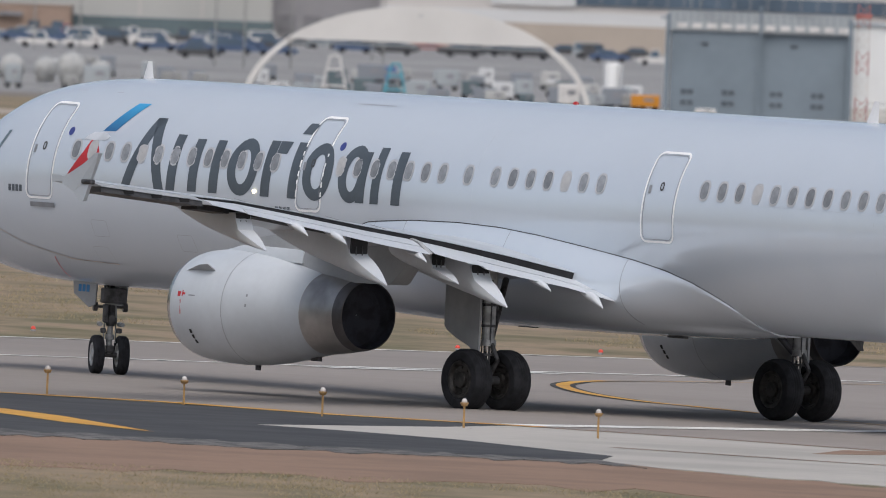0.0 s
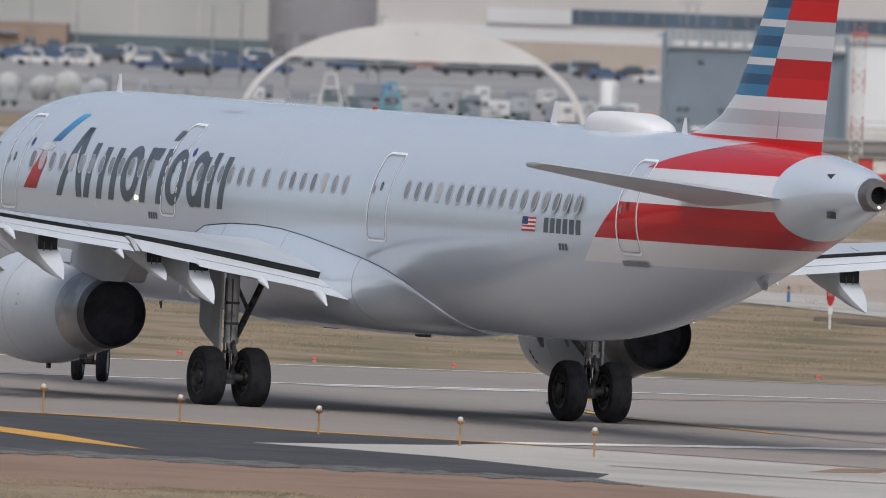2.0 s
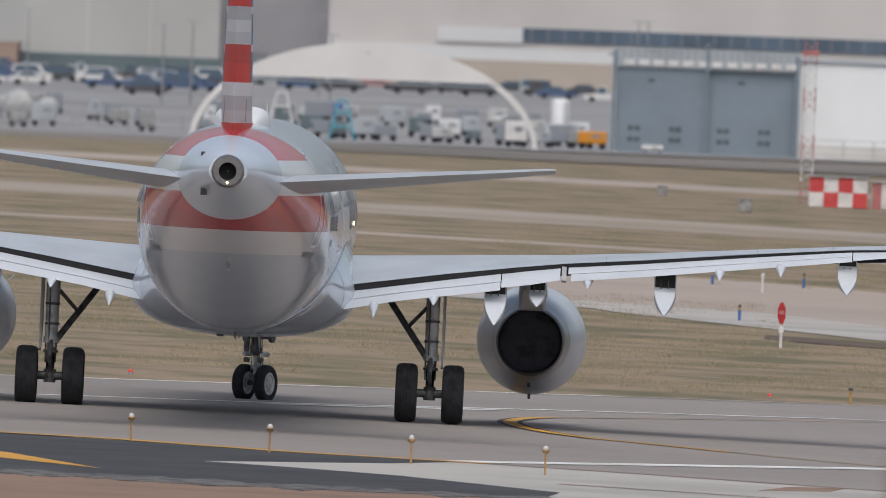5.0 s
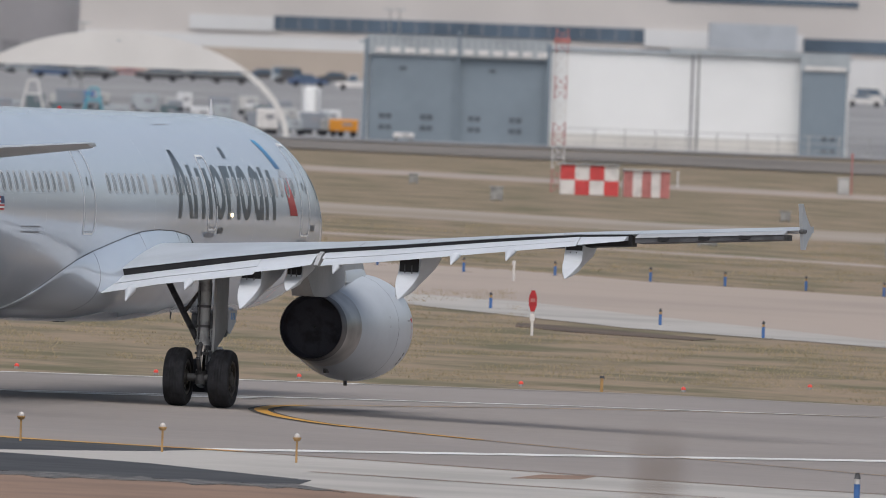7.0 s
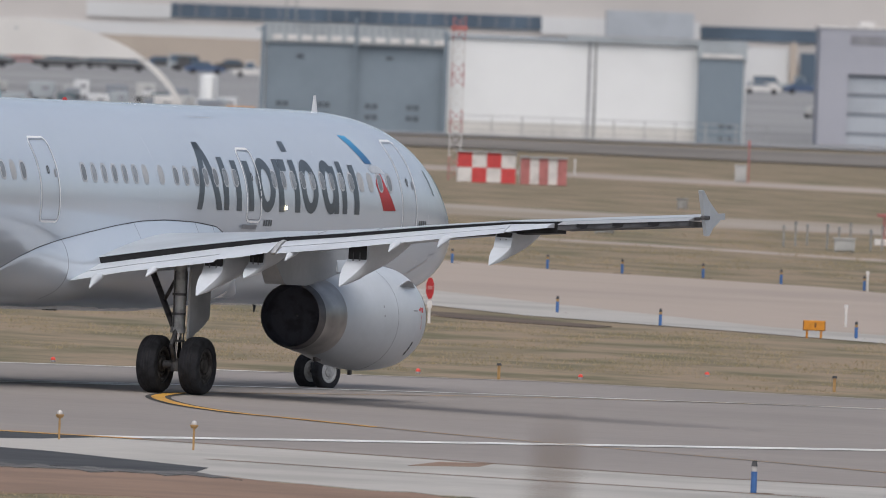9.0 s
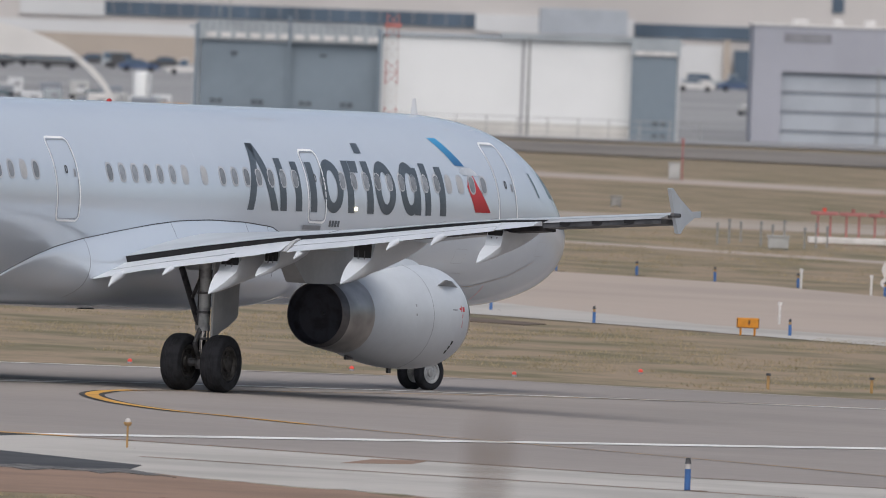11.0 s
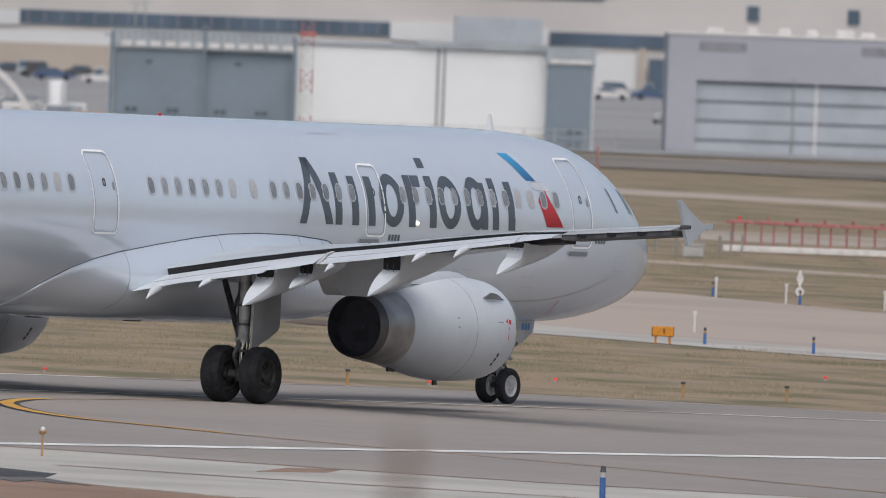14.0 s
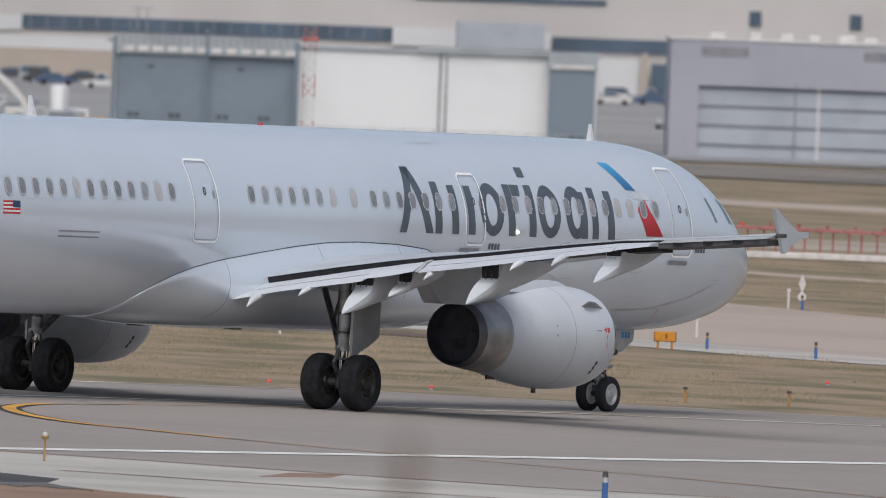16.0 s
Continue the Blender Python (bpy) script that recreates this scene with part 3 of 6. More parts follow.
def build_windows():
    rim, pane = build_window(window_glass)
    _, blind = build_window(shade_white)
    sts = [6.19 + 0.533 * i for i in range(13)] + [14.68 + 0.533 * i for i in range(7)] + [18.68] + [19.52 + 0.546 * i for i in range(7)] + [25.97 + 0.533 * i for i in range(17)]
    rng = random.Random(4)
    for side in (1, -1):
        for s in sts:
            ob = new("window", rim)
            ob.parent = plane
            ob.matrix_basis = Matrix.Translation((GEAR - s, 0, 0)) @ Matrix.Diagonal((1, side, 1, 1))
            p = new("pane", blind if rng.random() < 0.14 else pane)
            p.parent = ob


build_windows()


def build_doors():
    for side in (1, -1):
        doors = [(4.65, 5.56, 3.40, 5.32), (13.38, 14.20, 3.50, 5.36 if side > 0 else 5.04), (24.16, 25.18, 3.37, 5.11), (36.1, 36.95, 3.52, 5.35)]
        for s0, s1, z0, z1 in doors:
            bm = B()
            outline(bm, rounded(s0, s1, z0, z1, 0.16), side, 0.043)
            d = part("cabin_door", bm, door_white, plane, "silver cabin door with a white outline")
            bm = B()
            outline(bm, rounded(s0 + 0.06, s1 - 0.06, z0 + 0.06, z1 - 0.06, 0.12), side, 0.012)
            part("seam", bm, line_grey, d)
            bm = B()
            outline(bm, rounded((s0 + s1) / 2 - 0.06, (s0 + s1) / 2 + 0.06, 4.36, 4.53, 0.058, 5, 2), side, 0.035)
            part("door_window", bm, gear_dark, d)
            bm = B()
            patch(bm, ((s0 + 0.12, 4.30), (s0 + 0.20, 4.30), (s0 + 0.20, 4.46), (s0 + 0.12, 4.46)), side, 0.009)
            part("door_handle", bm, line_grey, d)
        for s0, s1, z in ((4.8, 5.62, 3.34), (36.1, 36.95, 3.42)) + (((13.6, 14.4, 3.46),) if side < 0 else ()):
            bm = B()
            patch(bm, ((s0, z - 0.09), (s1, z - 0.09), (s1, z), (s0, z)), side, 0.03, 2)
            part("scuff_plate", bm, line_grey, plane)


build_doors()


stain_brown = mat("stained_joint", (0.52, 0.45, 0.39), 0.6, 0, 0.2, 4)
badge_blue = mat("badge_blue", (0.05, 0.07, 0.26), 0.4, 0, 0.05, 3)
canton_blue = mat("canton_blue", (0.03, 0.06, 0.15), 0.4, 0, 0.05, 3)
beak_grey = mat("beak_grey", (0.60, 0.635, 0.68), 0.35, 0, 0.08, 3)
skin_joint = mat("skin_joint", (0.44, 0.475, 0.52), 0.5)


def build_lettering():
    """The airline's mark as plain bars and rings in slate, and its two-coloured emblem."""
    base, xh, cap = 3.74, 4.83, 5.12
    bars = [  # bars: bottom from, to; top from, to; height from, to
        (0.0, 0.28, 0.56, 0.84, base, cap), (1.08, 1.38, 0.58, 0.86, base, cap),
        (1.46, 1.74, 1.48, 1.76, base, xh), (2.15, 2.43, 2.15, 2.43, base, xh - 0.06), (2.82, 3.10, 2.82, 3.10, base, xh - 0.06),
        (4.48, 4.76, 4.48, 4.76, base, xh), (4.78, 5.10, 4.78, 5.16, xh - 0.24, xh),
        (5.34, 5.62, 5.36, 5.65, base, xh), (5.29, 5.60, 5.36, 5.66, 4.99, 5.2),
        (7.50, 7.77, 7.50, 7.77, base, xh - 0.1), (7.96, 8.22, 7.97, 8.23, base, xh), (8.62, 8.90, 8.62, 8.90, base, xh - 0.06)]
    rings = [(3.83, 0.48, 0.56, 0, 360), (6.21, 0.46, 0.56, 0, 360), (7.32, 0.44, 0.56, 0, 360)]
    for side in (1, -1):
        to = (lambda u: 7.78 + u) if side > 0 else (lambda u: 16.9 - u)
        for b0, b1, t0, t1, z0, z1 in bars:
            bm = B()
            patch(bm, ((to(b0), z0), (to(b1), z0), (to(t1), z1), (to(t0), z1)), side, 0.007, 8)
            part("lettering_bar", bm, letter_grey, plane)
        for c, rw, rh, a0, a1 in rings:
            bm = B()
            n = 28
            prev = None
            zc = (base + xh) / 2
            for i in range(n + 1):
                t = radians(a0 + (a1 - a0) * i / n)
                row = [bm.verts.new(skin(to(c + (rw - w) * math.cos(t)), zc + (rh - w * 0.85) * math.sin(t), side, 0.007)) for w in (0, 0.13, 0.26)]
                if prev:
                    for k in range(2):
                        bm.faces.new((prev[k], prev[k + 1], row[k + 1], row[k]))
                prev = row
            part("lettering_ring", bm, letter_grey, plane)
        bm = B()
        patch(bm, ((6.82, 4.80), (7.23, 4.81), (7.77, 5.375), (7.38, 5.37)), side, 0.007, 8)
        part("emblem_blade", bm, emblem_blue, plane, "blue slanting blade of the emblem")
        bm = B()
        patch(bm, ((5.97, 3.84), (6.67, 3.84), (6.95, 4.38), (6.44, 4.38)), side, 0.007, 8)
        patch(bm, ((6.44, 4.38), (6.95, 4.38), (6.80, 4.60), (6.58, 4.61)), side, 0.007, 4)
        part("emblem_blade", bm, emblem_red, plane, "red slanting blade of the emblem")
        bm = B()
        patch(bm, ((6.32, 4.61), (7.02, 4.62), (7.14, 4.70), (6.42, 4.70)), side, 0.0075, 3)
        patch(bm, ((6.42, 4.70), (7.14, 4.70), (6.98, 4.77), (6.58, 4.77)), side, 0.0075, 3)
        part("emblem_head", bm, beak_grey, plane, "pale grey beak of the emblem")
        # small flag and registration as bars, further aft
        f = lambda u: 31.98 + u
        for k in range(7):
            bm = B()
            patch(bm, ((f(0), 3.83 + 0.039 * k), (f(0.64), 3.83 + 0.039 * k), (f(0.64), 3.869 + 0.039 * k), (f(0), 3.869 + 0.039 * k)), side, 0.007, 1)
            part("flag_stripe", bm, red_paint if k % 2 == 0 else white_paint, plane)
        bm = B()
        patch(bm, ((f(0), 3.96), (f(0.28), 3.96), (f(0.28), 4.105), (f(0), 4.105)), side, 0.009, 2)
        part("flag_canton", bm, canton_blue, plane)
        for k in range(6):
            bm = B()
            s = 33.0 + 0.285 * k
            patch(bm, ((s, 3.83), (s + 0.21, 3.83), (s + 0.21, 4.11), (s, 4.11)), side, 0.007, 2)
            part("registration_bar", bm, letter_grey, plane)
        for s0, z0, n, w in ((33.66, 3.52, 3, 0.1), (4.05, 3.52, 4, 0.09), (12.75, 3.44, 4, 0.09)):
            for k in range(n):
                bm = B()
                patch(bm, ((s0 + k * (w + 0.035), z0), (s0 + k * (w + 0.035) + w, z0), (s0 + k * (w + 0.035) + w, z0 + 0.13), (s0 + k * (w + 0.035), z0 + 0.13)), side, 0.007, 1)
                part("marking_bar", bm, letter_grey, plane)
        for s, z in ((5.82, 4.76), (14.52, 4.80))[:2 if side > 0 else 0]:
            bm = B()
            vs = [bm.verts.new(skin(s + 0.085 * math.cos(i * math.pi / 9), z + 0.085 * math.sin(i * math.pi / 9), side, 0.007)) for i in range(18)]
            bm.faces.new(vs)
            part("round_badge", bm, badge_blue, plane, "small round blue badge")
        # long lap joint below the windows
        bm = B()
        for k in range(12):
            a, b = 27.7 + 0.5 * k, 28.2 + 0.5 * k
            patch(bm, ((a, 4.205 - 0.0055 * k), (b, 4.20 - 0.0055 * k), (b, 4.207 - 0.0055 * k), (a, 4.212 - 0.0055 * k)), side, 0.008, 1)
        part("lap_joint", bm, skin_joint, plane)
        if side < 0:
            for z in (3.39, 3.50):
                bm = B()
                patch(bm, ((28.85, z), (30.45, z), (30.45, z + 0.03), (28.85, z + 0.03)), side, 0.008, 1)
                part("vent_slat", bm, line_grey, plane)
        # panel seams, probe, scan light
        for s0, s1, z in ((13.9, 15.1, 5.62), (4.9, 6.5, 5.55)):
            bm = B()
            patch(bm, ((s0, z), (s1, z), (s1, z + 0.012), (s0, z + 0.012)), side, 0.006, 1)
            part("panel_seam", bm, line_grey, plane)
        for s in (3.9, 9.9, 18.9, 28.4, 31.2):
            bm = B()
            lo = 3.55 if 14 < s < 27 else 2.1
            patch(bm, ((s, lo), (s + 0.008, lo), (s + 0.008, 5.3), (s, 5.3)), side, 0.004, 10)
            part("skin_joint", bm, skin_joint, plane)
        bm = B()
        c = skin(12.08, 3.83, side, 0.01)
        tube(bm, c, c + Vector((0, side * 0.02, 0)), 0.042, seg=16)
        part("scan_light", bm, lamp_glow, plane, "lit round wing scan light")
        bm = B()
        for (sa, za), (sb, zb) in (((4.91, 2.28), (4.76, 2.04)), ((4.76, 2.04), (4.62, 1.88))):
            patch(bm, ((sb, zb), (sb + 0.025, zb), (sa + 0.025, za), (sa, za)), side, 0.007, 3)
        part("tow_limit_line", bm, red_paint, plane, "thin red tow-limit stripe")
        bm = B()
        for (sa, za), (sb, zb) in (((3.23, 2.83), (4.15, 2.50)), ((4.15, 2.50), (5.5, 2.25)), ((5.5, 2.25), (6.95, 2.20))):
            for k in range(4):
                u0, u1 = k / 4, (k + 1) / 4
                p0, p1 = (sa + (sb - sa) * u0, za + (zb - za) * u0), (sa + (sb - sa) * u1, za + (zb - za) * u1)
                patch(bm, (p0, p1, (p1[0], p1[1] + 0.016), (p0[0], p0[1] + 0.016)), side, 0.007, 1)
        part("lap_joint", bm, stain_brown, plane, "brown-stained joint along the lower nose")
        for z, s in ((2.38, 6.45), (2.9, 6.7), (2.72, 9.4), (3.1, 2.9)):
            bm = B()
            outline(bm, rounded(s, s + 0.5, z - 0.16, z + 0.16, 0.05, 3, 2), side, 0.006)
            part("access_panel", bm, line_grey, plane)
        bm = B()
        for quad in (((1.70, 4.02), (2.42, 4.16), (2.74, 4.66), (2.02, 4.44)), ((2.52, 4.17), (3.46, 4.19), (3.72, 4.70), (2.84, 4.69))):
            patch(bm, quad, side, 0.008, 6)
        part("cockpit_window", bm, cockpit_glass, plane, "dark cockpit side window")


build_lettering()


# ---- wing
KINK = 6.36


def le(y):
    return 17.2 + (y - 1.98) * 0.526


def cove(y):
    """Station of the fixed wing's rear edge, before the flaps."""
    return float(np.interp(y, (1.5, 1.93, KINK, 13.3, 17.0), (22.45, 22.48, 22.78, 25.02, 26.34)))


def cove_z(y):
    return float(np.interp(y, (1.5, 1.93, 3.18, 4.67, 5.7, KINK, 7.87, 10.37, 12.1, 13.3, 16.7, 17.0), (2.60, 2.67, 2.87, 3.11, 3.235, 3.32, 3.46, 3.73, 3.885, 3.94, 4.17, 4.19)))


def te(y):
    """Station of the flaps' rear edge."""
    return float(np.interp(y, (2.0, 5.13, 6.32, 6.43, 13.24, 17.0), (23.58, 23.51, 23.44, 23.54, 25.43, 26.5)))


def flap_end(y):
    """Height of the lowered flaps' rear edge."""
    return float(np.interp(y, (2.0, 2.12, 3.2, 4.7, 5.12, 5.14, 5.7, 6.34, KINK + 0.05, 7.89, 10.39, 12.1, 13.24), (2.2, 2.22, 2.44, 2.66, 2.73, 2.78, 2.86, 2.99, 2.96, 3.12, 3.43, 3.64, 3.79)))


def flap_gap(y):
    return float(np.interp(y, (2.0, 4.68, 5.7, 7.5, 10.4, 12.1, 13.2), (0.13, 0.12, 0.085, 0.075, 0.07, 0.05, 0.04)))


def wing_z(y, f):
    """Height of the chord line at a fraction of the fixed wing's chord."""
    a = float(np.interp(y, (1.5, 3.0, 4.8, 6.4, 8.5, 11.0, 13.2, 17.0), (2.98, 3.06, 3.20, 3.30, 3.47, 3.71, 3.92, 4.22)))
    return a + (cove_z(y) - a) * f


def foil(y, side, f0=0.0, n=16):
    """A ring of the wing's section, aft along the top and back underneath."""
    c = cove(y) - le(y)
    tr = float(np.interp(y, (1.5, 6.4, 17), (0.16, 0.13, 0.11)))
    raw = lambda f: 5 * tr * c * (0.2969 * math.sqrt(f) - 0.126 * f - 0.3516 * f * f + 0.2843 * f ** 3 - 0.1036 * f ** 4)
    th = lambda f: 1.2 * (raw(f) - raw(1.0) * f)
    fs = [f0 + (1 - f0) * (0.5 - 0.5 * math.cos(math.pi * i / n)) for i in range(n + 1)]
    up = [P(le(y) + f * c, side * y, wing_z(y, f) + 0.62 * th(f)) for f in fs]
    dn = [P(le(y) + f * c, side * y, wing_z(y, f) - 0.95 * th(f) - 0.010 * f - 0.002) for f in reversed(fs)]
    return up + dn


def flap(y0, y1, f0, f1, side, name, parent):
    """A stretch of lowered flap between two fractions of the depth from the slot to the rear edge."""
    bm = B()
    rings = []
    for k in range(9):
        y = y0 + (y1 - y0) * k / 8
        s0, s1 = cove(y) + 0.01, te(y)
        z0, z1 = cove_z(y) - flap_gap(y) - 0.012, flap_end(y)
        pts = []
        for i in range(18):
            t = 2 * math.pi * i / 18
            f = 0.5 - 0.5 * math.cos(t)
            g = f0 + (f1 - f0) * f
            zz = z0 + (z1 - z0) * g + 0.016 * math.sin(math.pi * max(g, 0.0))
            zz += max(math.sin(t), 0) * 0.006 - max(-math.sin(t), 0) * 0.09 * (1 - 0.8 * g)
            if g < 0:
                zz += (z1 - z0) * -g - 0.20 * g * g
            pts.append(P(s0 + (s1 - s0) * g, side * y, zz))
        rings.append(pts)
    loft(bm, rings)
    return part(name, bm, flap_paint, parent, "pale grey lowered trailing flap" if name == "flap" else "", smooth=True)


def track_fairing(y, tip, zt, start, zf, w, front, side):
    """A canoe over a flap track: a deep trough open at the back, closed below by a bright slanting facet that runs out to a low point."""
    body, rings = B(), []
    roof = lambda st: float(np.interp(st, (front, cove(y), te(y)), (wing_z(y, 0.35) - 0.12, cove_z(y) - 0.22, flap_end(y) - 0.01)))
    root_z = roof(front)
    n = 22
    for k in range(n + 1):
        f = k / n
        st = front + (tip - front) * f
        zb = root_z + (zt - root_z) * f ** 0.85 - 0.05 * math.sin(math.pi * f)
        top = roof(st) if st < start else zf + (zt + 0.02 - zf) * ((st - start) / (tip - start)) ** 1.1
        zb = min(zb, top - 0.015)
        g = max(0.0, (st - start) / (tip - start))
        ww = w * min(1.0, 0.06 + (f / 0.4) ** 0.75) * max(0.04, (1 - g ** 2.2)) + 0.008
        d = top - zb
        sec = [(-ww, top), (0, top), (ww, top), (ww, top - 0.45 * d), (0.86 * ww, top - 0.75 * d), (0.5 * ww, zb + 0.06 * d), (0, zb), (-0.5 * ww, zb + 0.06 * d), (-0.86 * ww, top - 0.75 * d), (-ww, top - 0.45 * d)]
        rings.append([P(st, side * y + a, z) for a, z in sec])
    loft(body, rings)
    fr = part("flap_track_fairing", body, flap_paint, plane, "pale grey pointed flap track fairing", smooth=True)
    # black slab in place of the shade between flap and fairing
    bm = B()
    zr = roof(start)
    box(bm, GEAR - start - 0.02, side * y, (zf + zr) / 2 + 0.01, 0.03, 2 * w - 0.03, max(zr - zf, 0.05), 0.0)
    part("track_gap_shade", bm, gap_black, fr, "black slab for the shaded gap behind the flap track")
    bm = B()
    for a in (-0.3, 0.4):
        tube(bm, P(start + 0.05, side * y + a * w, zf - 0.02), P(start + 0.05, side * y + a * w, zf + 0.5 * (zr - zf)), 0.012, seg=6)
    part("track_bracket", bm, gear_dark, fr)


def build_wing(side):
    bm = B()
    loft(bm, [foil(y, side) for y in (1.5, 2.5, 4.0, 5.4, KINK, 8.0, 10.0, 12.0, 13.3)])
    part("wing", bm, wing_paint, plane, "grey swept wing", smooth=True)
    bm = B()
    loft(bm, [foil(y, side) for y in (13.32, 14.5, 16.0)] + [foil(16.7, side, 0.12)] + [foil(17.0, side, 0.3)])
    part("wing_tip", bm, wing_paint, plane, smooth=True)
    # the cove between wing and flaps: a black strip with the gap's shade in its colour
    bm = B()
    loft(bm, [[P(cove(y) + a, side * y, cove_z(y) + dz) for a, dz in ((-0.5, -0.06), (-0.012, -0.014), (-0.02, -0.24), (-0.5, -0.26))] for y in (2.0, 3.0, 4.0, 5.2, KINK, 8.5, 11, 13.2)])
    part("flap_slot", bm, gap_black, plane)
    # drooped aileron: a grey upper face over an underside painted dark for its shade, with hinge pockets
    bm = B()
    loft(bm, [[P(cove(y) + a, side * y, cove_z(y) + dz) for a, dz in ((-0.02, -0.012), (0.02, -0.014), (0.30, -0.075), (0.31, -0.085), (-0.02, -0.075))] for y in (13.34, 15, 16.62)])
    ail = part("aileron", bm, under_paint, plane, "grey aileron, slightly drooped")
    bm = B()
    loft(bm, [[P(cove(y) + a, side * y, cove_z(y) + dz) for a, dz in ((-0.5, -0.1), (0.28, -0.088), (0.30, -0.185), (-0.5, -0.21))] for y in (13.34, 15, 16.62)])
    part("aileron_underside", bm, aileron_shade, ail)
    for y in (14.0, 14.9, 15.8):
        bm = B()
        box(bm, GEAR - cove(y) - 0.29, side * y, cove_z(y) - 0.125, 0.06, 0.3, 0.07)
        part("hinge_pocket", bm, gap_black, ail)
    fl = flap(2.02, 5.12, -0.5, 0.52, side, "flap", plane)
    flap(2.02, 5.12, 0.55, 1.0, side, "tab", fl)
    flap(5.14, 6.3, -0.5, 1.0, side, "flap", plane)
    fl = flap(6.46, 12.08, -0.5, 0.52, side, "flap", plane)
    flap(6.52, 12.08, 0.55, 1.0, side, "tab", fl)
    flap(12.1, 13.12, -0.5, 0.93, side, "flap", plane)
    # end rib and bracket in the gap between the two flaps
    bm = B()
    prism(bm, [(cove(KINK) - 0.1, 3.27), (cove(KINK) + 0.25, 3.20), (te(6.3) - 0.05, 2.98), (te(6.3) - 0.15, 2.94), (cove(KINK) - 0.1, 3.02)], lambda a, z: P(a, side * 6.33, z), lambda a, z: P(a, side * 6.42, z))
    part("flap_end_rib", bm, under_paint, plane)
    # seal strip where the inboard flap meets the fairing
    bm = B()
    tube(bm, P(22.15, side * 2.05, 2.80), P(23.3, side * 1.98, 2.38), 0.035, 0.02, 8)
    part("root_seal", bm, gear_dark, plane)
    # joints between the spoilers on the top
    for y in (7.2, 8.7, 10.2, 11.7):
        bm = B()
        c = cove(y) - le(y)
        tube(bm, P(cove(y) - 0.16 * c, side * y, cove_z(y) + 0.025 * c), P(cove(y) - 0.02, side * y, cove_z(y) + 0.012), 0.006, seg=6)
        part("spoiler_seam", bm, line_grey, plane)
    for y, tip, zt, start, zf, w, front in ((5.03, 24.08, 2.03, 23.2, 2.57, 0.21, 19.9), (5.86, 23.62, 2.43, 22.95, 2.74, 0.16, 20.9), (8.40, 24.68, 2.38, 23.76, 2.93, 0.21, 20.8), (12.0, 25.59, 2.97, 24.82, 3.39, 0.18, 22.75)):
        track_fairing(y, tip, zt, start, zf, w, front, side)
    # short pointed hinge fairings under the flaps' rear edge
    for y, tip, zt in ((2.63, 23.97, 2.07), (3.81, 23.84, 2.36), (6.86, 23.88, 2.83), (9.47, 24.76, 3.13), (10.68, 25.13, 3.27)):
        bm = B()
        rings = []
        for k in range(9):
            f = k / 8
            st = tip - 0.75 + 0.75 * f
            top = min(flap_end(y) + 0.10 * (1 - f), 9) - (0.0 if f < 0.62 else (flap_end(y) - zt - 0.03) * ((f - 0.62) / 0.38) ** 1.3)
            zb = flap_end(y) + (zt - flap_end(y)) * f ** 0.8 + 0.05 * (1 - f)
            zb = min(zb, top - 0.012)
            w = 0.095 * min(1.0, 0.1 + f / 0.4) * (1 if f < 0.6 else 1 - 0.85 * (f - 0.6) / 0.4) + 0.004
            rings.append([P(st, side * y + w * math.cos(2 * math.pi * i / 12), top - (top - zb) * (0.5 - 0.5 * math.sin(2 * math.pi * i / 12))) for i in range(12)])
        loft(bm, rings)
        part("hinge_fairing", bm, flap_paint, plane, smooth=True)
    # wing-tip fence
    bm = B()
    pts = ((25.82, 4.20), (26.1, 4.32), (26.5, 4.50), (26.86, 4.71), (26.95, 4.70), (26.84, 4.46), (26.74, 4.26), (26.66, 4.07), (26.54, 3.80), (26.45, 3.79), (26.22, 3.96), (25.86, 4.10))
    prism(bm, pts, lambda s, z: P(s, side * 16.97, z), lambda s, z: P(s, side * (17.03 + 0.06 * abs(z - 4.25)), z))
    part("wing_tip_fence", bm, wing_paint, plane, "small grey arrow-shaped wing-tip fence")
    bm = B()
    box(bm, GEAR - 26.62, side * 17.02, 4.16, 0.34, 0.1, 0.09, 0.03)
    part("tip_light", bm, gear_dark, plane)


# dark grey that carries the shadow on the aileron's lower surface
aileron_shade = mat("aileron_underside_shade", (0.085, 0.085, 0.09), 0.6, 0, 0.25, 2.0)
for side in (1, -1):
    build_wing(side)


# ---- engines
def revolve(bm, prof, cy, cz, n=48, cap=False):
    rings = [[P(s, cy + r * math.cos(2 * math.pi * i / n), cz + r * math.sin(2 * math.pi * i / n)) for i in range(n)] for s, r in prof]
    loft(bm, rings, cap0=cap, cap1=cap)


